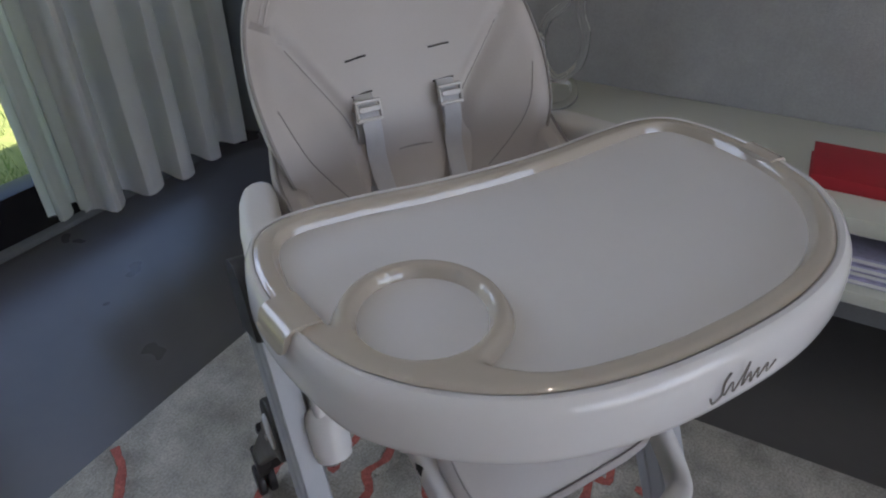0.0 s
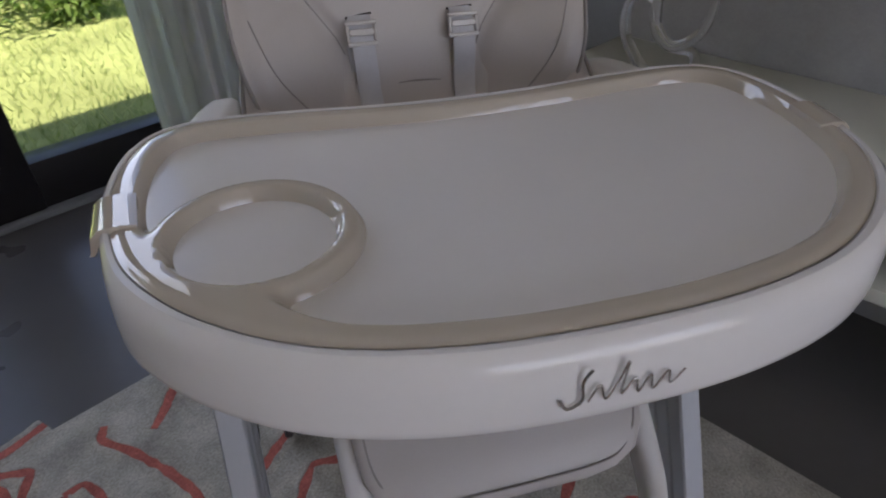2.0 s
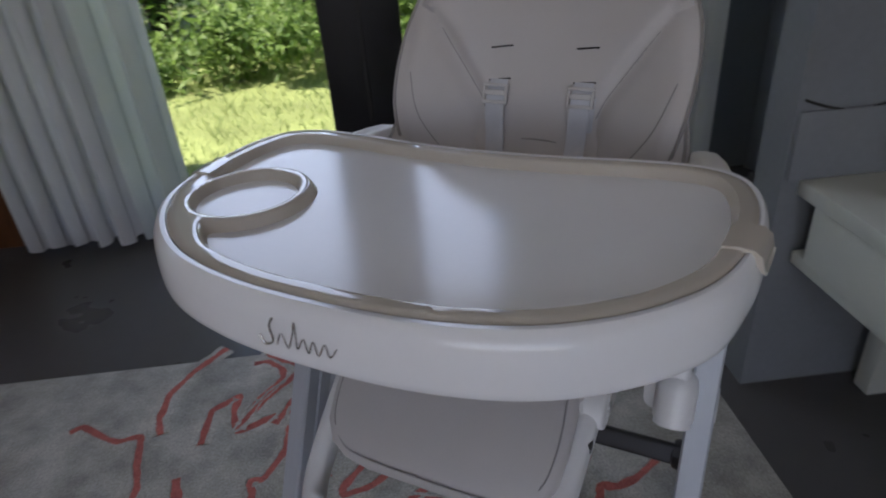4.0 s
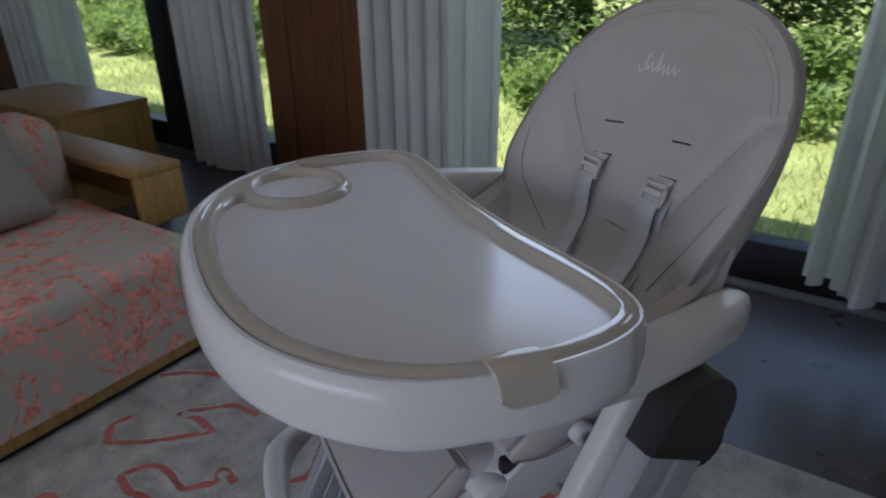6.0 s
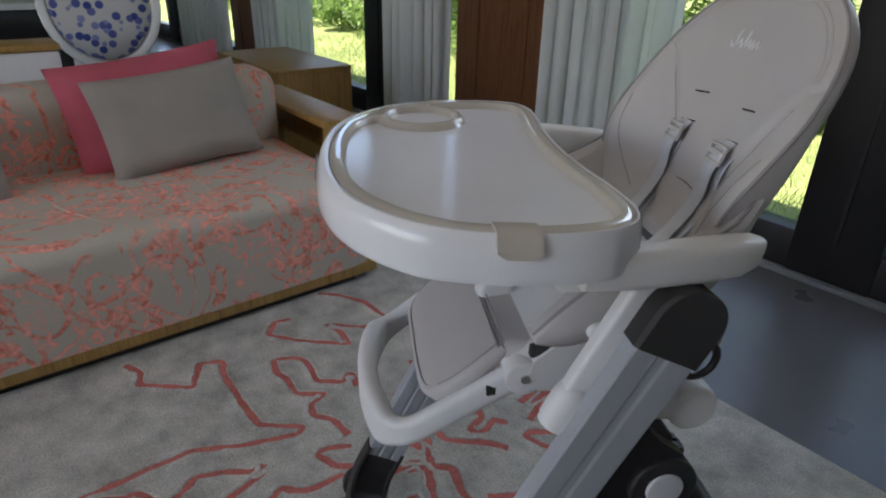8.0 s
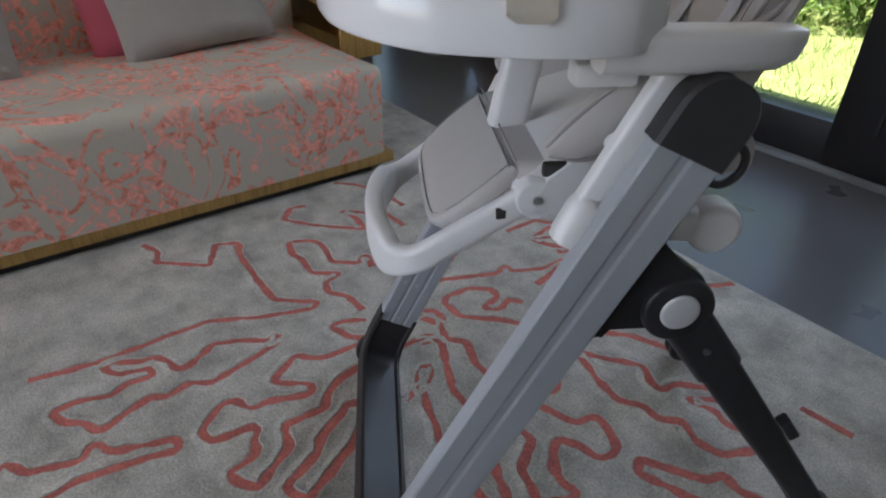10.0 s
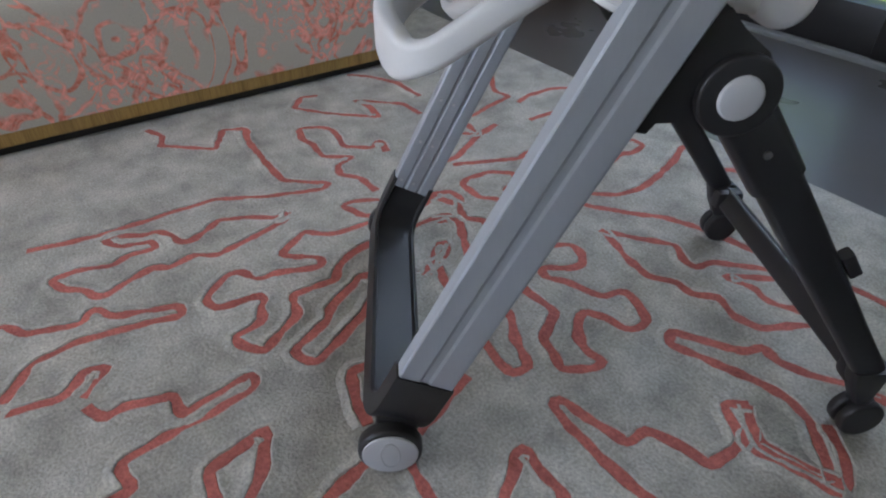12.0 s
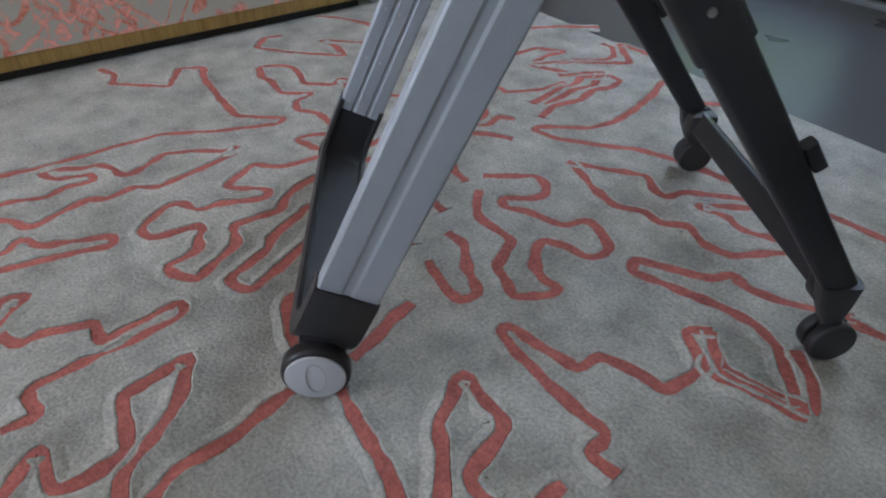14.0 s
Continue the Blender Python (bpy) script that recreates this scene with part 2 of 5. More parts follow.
def loft(rings, closed=True, caps=True, bm=None):
    """Skin rings of equal length."""
    out = bm or bmesh.new()
    vs = [[out.verts.new(p) for p in r] for r in rings]
    k = len(rings[0])
    for a, b in zip(vs, vs[1:]):
        for i in range(k if closed else k - 1):
            j = (i + 1) % k
            out.faces.new((a[i], a[j], b[j], b[i]))
    if caps and closed:
        out.faces.new(vs[0][::-1])
        out.faces.new(vs[-1])
    return out


def spline(points, count, closed=False):
    """Catmull-Rom through points."""
    ps = [Vector(p) for p in points]
    k = len(ps)
    spans = k if closed else k - 1
    out = []
    for i in range(count):
        u = i / (count if closed else count - 1) * spans
        j = min(int(u), spans - 1)
        f = u - j
        if closed:
            a, b, c, d = (ps[(j + o) % k] for o in (-1, 0, 1, 2))
        else:
            a, b, c, d = ps[max(j - 1, 0)], ps[j], ps[j + 1], ps[min(j + 2, k - 1)]
        out.append(0.5 * (2 * b + (c - a) * f + (2 * a - 5 * b + 4 * c - d) * f * f + (3 * b - a - 3 * c + d) * f ** 3))
    return out


def sweep(path, section, side, bm=None, caps=True):
    """Carry a closed 2D section along a path. side: the section's first axis at the start."""
    path = [Vector(p) for p in path]
    rings, s = [], Vector(side)
    for i, p in enumerate(path):
        t = (path[min(i + 1, len(path) - 1)] - path[max(i - 1, 0)]).normalized()
        s = (s - t * s.dot(t)).normalized()
        q = t.cross(s)
        rings.append([p + s * u + q * v for u, v in section])
    return loft(rings, caps=caps, bm=bm)


def rounded(w, h, r, seg=4):
    out = []
    for cx, cy, a0 in ((w / 2 - r, h / 2 - r, 0), (-w / 2 + r, h / 2 - r, 90), (-w / 2 + r, -h / 2 + r, 180), (w / 2 - r, -h / 2 + r, 270)):
        out += [(cx + r * math.cos(radians(a0 + 90 * i / seg)), cy + r * math.sin(radians(a0 + 90 * i / seg))) for i in range(seg + 1)]
    return out


def ring_of(r, seg=10):
    return [(r * math.cos(2 * math.pi * i / seg), r * math.sin(2 * math.pi * i / seg)) for i in range(seg)]


def tube(path, r, seg=8, bm=None):
    return sweep(path, ring_of(r, seg), (0.31, 0.52, 0.79), bm=bm)


def mirrored(points):
    return [(-p[0], *p[1:]) for p in points]


def smoothstep(a, b, x):
    t = np.clip((x - a) / (b - a), 0, 1)
    return t * t * (3 - 2 * t)

# ---- the room (a along the window wall, b towards the garden) ----
SILL, WALL_B, HIGH = 0.0, 2.0, 2.75


def setting(name, bm, material, label, smooth=False):
    return tagged(link(name, bm, material, None, "", smooth, ROOM), label, name.split("_")[0], kind="structure")


setting("floor", box((-9.2, -3.6, -0.20), (1.7, 2.16, -0.012)), M_FLOOR, "polished dark grey concrete floor with faint mottling")
setting("ceiling", box((-9.2, -3.6, HIGH), (1.7, 2.16, HIGH + 0.15)), M_PAINT, "plain white painted ceiling")
setting("wall_east", box((1.31, -3.6, -0.012), (1.5, 0.66, HIGH)), M_WALL, "grey felt-textured wall behind the desk")
setting("wall_niche", box((1.5, 0.76, -0.012), (1.7, 2.16, HIGH)), M_CONCRETE, "grey wall beside the curtains")
setting("wall_partition", box((0.78, 0.66, -0.012), (1.7, 0.76, HIGH)), M_CONCRETE, "grey partition panel at the end of the desk")
setting("wall_west", box((-9.4, -3.6, -0.012), (-9.2, 2.16, HIGH)), M_PAINT, "plain white far wall")
setting("wall_south_low", box((-9.2, -3.8, -0.012), (1.5, -3.6, 0.7)), M_PAINT, "white wall below the added rear window")
setting("wall_south_high", box((-9.2, -3.8, 2.3), (1.5, -3.6, HIGH)), M_PAINT, "white wall above the added rear window")
setting("wall_south_side", box((0.7, -3.8, 0.7), (1.5, -3.6, 2.3)), M_PAINT, "white wall beside the added rear window")
setting("wall_south_far", box((-9.2, -3.8, 0.7), (-2.3, -3.6, 2.3)), M_PAINT, "white wall beside the added rear window")
setting("wall_lintel", box((-9.2, 1.98, 2.45), (1.5, 2.16, HIGH)), M_PAINT, "white wall above the glass doors")
setting("wall_end", box((1.25, 2.0, -0.012), (1.5, 2.16, 2.45)), M_CONCRETE, "grey wall at the end of the glass doors")


def pillar(a0, a1, name):
    """A timber-clad pillar of upright boards."""
    ob = thing(name, "red-brown timber pillar of upright boards between curtains", "pillar", "timber pillars", "structure", ROOM)
    k = 4
    w = (a1 - a0) / k
    for i in range(k):
        part("plank", box((a0 + i * w + 0.002, 1.93 + 0.004 * (i % 2), -0.012), (a0 + (i + 1) * w - 0.002, 2.12, 2.449), 0.004, 1), M_WOOD, ob)
    return ob


pillar(-2.30, -1.56, "pillar_1")
pillar(-5.68, -4.9, "pillar_2")


def glass_wall(name, a0, a1, posts):
    """Sliding doors: bottom and top rail, posts and panes."""
    ob = thing(name, "black steel-framed sliding glass doors to the garden", "glass door", "glass doors", "structure", ROOM)
    part("bottom_rail", box((a0, 1.93, -0.012), (a1, 2.10, 0.008), 0.003), M_CONCRETE, ob, "flat grey floor track")
    part("lower_frame", box((a0, 1.965, 0.0085), (a1, 2.07, 0.17), 0.005), M_FRAME, ob)
    part("top_rail", box((a0, 1.95, 2.33), (a1, 2.10, 2.449), 0.005), M_FRAME, ob)
    edges = [a0]
    for p0, p1 in posts:
        post = part("post", box((p0, 1.955, 0.0085), (p1, 2.085, 2.33), 0.006), M_FRAME, ob)
        mid = (p0 + p1) / 2
        part("seal", box((mid - 0.008, 1.948, 0.17), (mid + 0.008, 1.957, 2.32), 0.002, 1), M_SLOT, post)
        edges += [p0, p1]
    edges.append(a1)
    for g0, g1 in zip(edges[::2], edges[1::2]):
        pane = part("pane", box((g0, 2.012, 0.168), (g1, 2.020, 2.34)), M_GLASS, ob, "clear glass pane")
        pane.visible_shadow = False
    return ob


glass_wall("door_1", -1.56, 1.25, [(-0.268, 0.035)])
glass_wall("door_2", -4.9, -2.30, [(-3.33, -2.97)])
glass_wall("door_3", -9.2, -5.68, [(-7.8, -7.5)])
# unseen window, added as the opening for the rear fill lamp
w1 = thing("assumed_window_1", "unseen wide window with white frame, added in the rear wall", "window", "", "structure", ROOM)
part("window_frame", box((-2.3, -3.75, 0.7), (0.7, -3.62, 0.76), 0.005), M_PAINT, w1)
part("window_frame", box((-2.3, -3.75, 2.24), (0.7, -3.62, 2.3), 0.005), M_PAINT, w1)
part("mullion", box((-0.83, -3.74, 0.76), (-0.77, -3.63, 2.24), 0.005), M_PAINT, w1)
rear_pane = part("pane", box((-2.3, -3.70, 0.76), (0.7, -3.69, 2.24)), M_GLASS, w1)
rear_pane.visible_shadow = False


def curtain(a0, a1, folds, label, material, seed, depth=0.05, low=0.02, b=1.83):
    """A hanging curtain with rounded pleats and a slightly uneven hem."""
    rnd = random.Random(seed)
    bm = bmesh.new()
    cols, rows = folds * 14, 14
    phase = [rnd.uniform(-0.5, 0.5) for _ in range(folds + 2)]
    amp = [rnd.uniform(0.6, 1.25) for _ in range(folds + 2)]
    grid = []
    for side in (0, 1):
        sheet = []
        for j in range(rows + 1):
            z = 2.44 + (low - 2.44) * j / rows
            line = []
            for i in range(cols + 1):
                u = i / cols * folds
                k = int(min(u, folds - 1e-6))
                f = u - k
                am = amp[k] * (1 - f) + amp[k + 1] * f
                wob = 0.35 * math.sin(1.3 * z + 2.1 * k + 6 * phase[k])
                y = b + depth * am * math.cos(2 * math.pi * u + wob) + 0.25 * depth * math.sin(4 * math.pi * u + 3 * phase[k])
                x = a0 + (a1 - a0) * i / cols + 0.014 * math.sin(2 * math.pi * u * 2 + phase[k]) * (z < 2.3)
                hem = 0.012 * math.sin(5 * u + seed) if j == rows else 0
                line.append(bm.verts.new((x, y + 0.003 * side, z + hem)))
            sheet.append(line)
        grid.append(sheet)
    for sheet in grid:
        for r0, r1 in zip(sheet, sheet[1:]):
            for i in range(cols):
                bm.faces.new((r0[i], r0[i + 1], r1[i + 1], r1[i]))
    f, g = grid
    for i in range(cols):
        bm.faces.new((f[rows][i], f[rows][i + 1], g[rows][i + 1], g[rows][i]))
        bm.faces.new((f[0][i], f[0][i + 1], g[0][i + 1], g[0][i]))
    for j in range(rows):
        bm.faces.new((f[j][0], f[j + 1][0], g[j + 1][0], g[j][0]))
        bm.faces.new((f[j][cols], f[j + 1][cols], g[j + 1][cols], g[j][cols]))
    return tagged(link("curtain", bm, material, None, "", True, ROOM), label, "curtain", "curtains of the glass doors")


curtain(0.37, 0.50, 2, "white sheer curtain edge with daylight showing through", M_SHEER, 3, 0.025, 0.21, 1.64)
curtain(0.47, 1.13, 5, "white linen curtain in deep rounded folds beside the glass door", M_CURTAIN, 5, 0.055, 0.185, 1.60)
curtain(-1.54, -1.09, 5, "white linen curtain gathered beside the timber pillar", M_CURTAIN, 7, 0.04)
curtain(-1.11, -0.86, 2, "white sheer curtain edge hanging before the glass", M_SHEER, 9, 0.03, 0.02, 1.86)
curtain(-2.86, -2.28, 7, "white linen curtain gathered beside the far glass door", M_CURTAIN, 11, 0.045)
curtain(-4.9, -4.45, 4, "white linen curtain gathered at the far window", M_CURTAIN, 13, 0.045)
curtain(-4.47, -3.95, 4, "white sheer curtain drawn over the far glass", M_SHEER, 17, 0.03, 0.02, 1.86)
curtain(-6.9, -5.66, 9, "white linen curtain beyond the far pillar", M_CURTAIN, 15, 0.045)

# ---- garden ----
ground = bmesh.new()
bmesh.ops.create_grid(ground, x_segments=60, y_segments=60, size=300)
for v in ground.verts:
    v.co.y += 302.2
    near = min(1.0, max(0.0, (v.co.y - 3) / 20))
    v.co.z = -0.10 + near * 0.6
tagged(link("ground", ground, M_GRASS, None, "", True, ROOM), "sunlit meadow grass sloping up from the house", "ground", kind="structure")


def leaves(name, clumps, size, count, seed, material, label, category, flat=0.5):
    """Loose foliage: many small bent leaves round the given clumps (centre, radius)."""
    rnd = random.Random(seed)
    verts, faces = [], []
    for (c, r) in clumps:
        for _ in range(count):
            d = Vector((rnd.gauss(0, 1), rnd.gauss(0, 1), rnd.gauss(0, 1))).normalized() * r * rnd.random() ** 0.45
            p = Vector(c) + Vector((d.x, d.y, d.z * 0.8))
            u = Vector((rnd.uniform(-1, 1), rnd.uniform(-1, 1), rnd.uniform(-flat, flat))).normalized()
            w = u.cross(Vector((rnd.uniform(-0.5, 0.5), rnd.uniform(-0.5, 0.5), 1))).normalized()
            s = size * rnd.uniform(0.6, 1.5)
            i = len(verts)
            verts += [p - u * s, p + w * s * 0.4 + Vector((0, 0, 0.1 * s)), p + u * s - Vector((0, 0, 0.25 * s)), p - w * s * 0.4]
            faces += [(i, i + 1, i + 2), (i, i + 2, i + 3)]
    me = bpy.data.meshes.new(name)
    me.from_pydata(verts, [], faces)
    me.materials.append(material)
    ob = new(name, me)
    ob.matrix_world = ROOM
    return tagged(ob, label, category, kind="stuff") if category else ob


def tree(a, b, height, seed):
    rnd = random.Random(seed)
    ob = thing("tree", "shady garden tree with a loose green crown", "tree", "garden trees", "", ROOM @ Matrix.Translation((a, b, 0.1)))
    bm = bmesh.new()
    trunk = spline([(0, 0, -0.3), (rnd.uniform(-0.1, 0.1), 0, height * 0.3), (rnd.uniform(-0.3, 0.3), rnd.uniform(-0.2, 0.2), height * 0.8)], 8)
    rings = [[p + Vector((u, v, 0)) for u, v in ring_of(0.16 * (1 - 0.09 * i), 9)] for i, p in enumerate(trunk)]
    loft(rings, bm=bm)
    tips = []
    for _ in range(7):
        s = trunk[rnd.randrange(3, 8)]
        e = s + Vector((rnd.uniform(-1.5, 1.5), rnd.uniform(-1.3, 1.3), rnd.uniform(0.1, 1.2)))
        loft([[p + Vector((u, v, 0)) for u, v in ring_of(r, 6)] for p, r in ((s, 0.06), ((s + e) / 2 + Vector((0, 0, 0.1)), 0.04), (e, 0.012))], bm=bm)
        tips.append((e, rnd.uniform(0.6, 1.0)))
    tips.append((trunk[-1], 1.1))
    part("trunk", bm, M_BARK, ob)
    crown = leaves("crown", [(tuple(c), r) for c, r in tips], 0.055, 700, seed + 50, M_LEAF, "", "")
    crown.matrix_world = Matrix()
    crown.parent = ob
    return ob


for k, (ta, tb, th) in enumerate(((-7.5, 7.4, 2.0), (-4.9, 6.6, 1.9), (-2.6, 7.4, 1.9), (-0.9, 6.6, 1.8), (1.2, 7.4, 1.9), (3.4, 6.9, 2.4), (-10.5, 7.0, 2.4), (-13.5, 8.0, 2.6), (-5.4, 8.6, 4.4))):
    tree(ta, tb, th, 100 + k)
rs = random.Random(4)
leaves("hedge", [((rs.uniform(-20, 8), rs.uniform(5.5, 8.4), rs.uniform(0.3, 2.0)), rs.uniform(0.5, 0.95)) for _ in range(170)], 0.05, 760, 21, M_LEAF, "dense dark green shrubs behind the meadow", "shrubs")
leaves("undergrowth", [((rs.uniform(-14, 5), rs.uniform(4.3, 5.6), rs.uniform(0.05, 0.45)), rs.uniform(0.22, 0.5)) for _ in range(110)], 0.04, 360, 22, M_FERN, "bright ferns and low plants in the grass", "ferns", 1.0)


def meadow(count, seed):
    rnd = random.Random(seed)
    verts, faces = [], []
    for _ in range(count):
        a, b = rnd.uniform(-7.5, 1.6), 2.35 + 3.2 * rnd.random() ** 1.4
        z = -0.10 + 0.6 * min(1.0, max(0.0, (b - 3) / 20))
        h, t = rnd.uniform(0.03, 0.11), rnd.uniform(0, 6.3)
        d = Vector((math.cos(t), math.sin(t), 0)) * 0.005
        lean = Vector((rnd.uniform(-0.06, 0.06), rnd.uniform(-0.06, 0.06), h))
        p = Vector((a, b, z))
        i = len(verts)
        verts += [p - d, p + d, p + lean]
        faces.append((i, i + 1, i + 2))
    me = bpy.data.meshes.new("grass")
    me.from_pydata(verts, [], faces)
    me.materials.append(M_BLADE)
    ob = new("grass", me)
    ob.matrix_world = ROOM
    tagged(ob, "long sunlit meadow grass outside the doors", "grass", kind="stuff")


meadow(26000, 8)

# ---- high chair ----
chair = thing("high_chair", "greige and white baby high chair with glossy tray, on the rug", "high chair")
# half outline of the tray's insert, front to back
HALF = [(0, -0.152), (0.08, -0.147), (0.15, -0.128), (0.205, -0.092), (0.243, -0.046), (0.260, 0.0), (0.267, 0.05),
        (0.264, 0.10), (0.248, 0.138), (0.212, 0.154), (0.15, 0.152), (0.08, 0.143), (0, 0.139)]
OUTLINE = spline([(x, y, 0) for x, y in HALF] + [(-x, y, 0) for x, y in HALF[-2:0:-1]], 160, True)


def offset(points, d):
    out, k = [], len(points)
    for i, p in enumerate(points):
        t = (points[(i + 1) % k] - points[i - 1]).normalized()
        out.append(p + Vector((t.y, -t.x, 0)) * (d(p) if callable(d) else d))
    return out


CUP = Vector((-0.176, -0.020))
RIM_Z, FLOOR_Z = 0.888, 0.866


def tray_height(x, y, d):
    """Height of the insert at d metres inside its edge."""
    rim = 1 - smoothstep(0.014, 0.027, d)
    r = math.hypot(x - CUP.x, y - CUP.y)
    ridge = 1 - smoothstep(0.059, 0.076, r)
    corner = (1 - smoothstep(-0.252, -0.230, x + 0.9 * y)) * (1 - smoothstep(-0.02, 0.010, y))
    h = 1 - (1 - rim) * (1 - ridge) * (1 - corner)
    z = FLOOR_Z + (RIM_Z - FLOOR_Z) * h
    bowl = 1 - smoothstep(0.041, 0.054, r)
    z -= bowl * (z - 0.8635)
    edge = 1 - smoothstep(0.0, 0.005, d)
    return z - 0.0022 * edge


rings, steps = [], 92
EDGE = spline([(x, y, 0) for x, y in HALF] + [(-x, y, 0) for x, y in HALF[-2:0:-1]], 330, True)
flat = np.array([(p.x, p.y) for p in EDGE])
for j in range(steps):
    f = 0.985 * j / (steps - 1) if j > 3 else (0, 0.004, 0.010, 0.02)[j]
    ring = []
    for p in EDGE:
        q = p * (1 - f)
        d = float(np.sqrt(((flat - (q.x, q.y)) ** 2).sum(1)).min())
        ring.append(Vector((q.x, q.y, tray_height(q.x, q.y, d))))
    rings.append(ring)
bm = loft(rings, caps=False)
bm.faces.new([bm.verts[k] for k in range(len(bm.verts) - len(EDGE), len(bm.verts))] if bm.verts.ensure_lookup_table() is None else [])
insert_bm = bm
back_soft = lambda k: (lambda p: k * (0.45 if p.y > 0.12 else 1.0 - 0.4 * float(smoothstep(0.235, 0.262, abs(p.x)))))
profile = [(0.003, 0.878), (0.0008, 0.884), (-0.0018, 0.8868), (-0.006, 0.8872), (-0.0105, 0.8840), (-0.0140, 0.877), (-0.0155, 0.869), (-0.0165, 0.858),
           (-0.0168, 0.845), (-0.0160, 0.8395), (-0.0140, 0.8365), (-0.0095, 0.8355), (-0.004, 0.8355), (0.002, 0.838), (0.008, 0.85), (0.012, 0.866)]
bm = loft([[q + Vector((0, 0, z)) for q in offset(OUTLINE, back_soft(-d))] for d, z in profile], caps=True)
tray = part("tray", bm, M_WHITE, chair, "white plastic tray with tall rounded front")
part("tray_insert", insert_bm, M_LINER, tray, "glossy beige tray insert with round cup well")
for sx in (1, -1):
    # folded clip over the tray's side
    sec = [(-0.012, 0.8895), (0.0, 0.8905), (0.010, 0.8890), (0.0160, 0.884), (0.0182, 0.875), (0.0186, 0.870), (0.0200, 0.8675), (0.0200, 0.8655),
           (0.0172, 0.866), (0.0150, 0.872), (0.012, 0.879), (0.0, 0.884), (-0.012, 0.884)]
    rr = []
    for y, cut in ((0.002, 0.0), (0.005, 0.4), (0.011, 1), (0.034, 1), (0.040, 0.5), (0.043, 0.0)):
        ex = 0.2560 + 0.13 * y
        rr.append([(sx * (ex + u), y, z if cut == 1 or z > 0.876 else 0.876 - (0.876 - z) * (0.45 + 0.55 * cut)) for u, z in sec])
    part("clip", loft(rr), M_LINER, tray)


def script_mark(name, origin, along, up, width, material, parent, thick):
    """A plain wavy flourish."""
    o, a, u = Vector(origin), Vector(along).normalized(), Vector(up).normalized()
    n = a.cross(u)
    k = width
    wave = [(0.00, 0.12), (0.06, 0.02), (0.17, 0.08), (0.16, 0.26), (0.22, 0.37)]
    bumps = [(0.22, 0.05), (0.30, 0.20), (0.36, 0.04), (0.44, 0.20), (0.50, 0.38), (0.48, 0.06), (0.58, 0.20), (0.62, 0.04), (0.70, 0.20), (0.74, 0.04), (0.84, 0.20), (0.88, 0.06), (0.98, 0.18)]
    bm = bmesh.new()
    for line, r in ((wave, 1.2), (bumps, 0.9)):
        path = [o + a * (p.x - 0.5) * k + u * (p.y - 0.19) * k + n * 0.0008 for p in spline([(x, y, 0) for x, y in line], len(line) * 6)]
        tube(path, thick * r, 6, bm)
    return part(name, bm, material, parent)


script_mark("brand_mark", (-0.006, -0.1692, 0.864), (1, -0.0, 0), (0, 0.02, 1), 0.068, M_LOGO, tray, 0.0007)

# armrests
for sx in (1, -1):
    sec = rounded(0.044, 0.042, 0.013)
    path = [(sx * 0.240, 0.095, 0.842), (sx * 0.240, 0.15, 0.841), (sx * 0.228, 0.22, 0.838), (sx * 0.215, 0.275, 0.836), (sx * 0.209, 0.297, 0.838), (sx * 0.206, 0.309, 0.842)]
    rr = []
    for i, p in enumerate(path):
        k = (1, 1, 1, 0.96, 0.78, 0.40)[i]
        rr.append([(p[0] + u * k, p[1], p[2] - 0.006 + v * k) for u, v in sec])
    part("armrest", loft(rr), M_MATTE_WHITE, chair)
    part("armrest_bracket", box((sx * 0.198 - 0.016, 0.085, 0.790), (sx * 0.198 + 0.016, 0.15, 0.815), 0.006), M_MATTE_WHITE, chair)

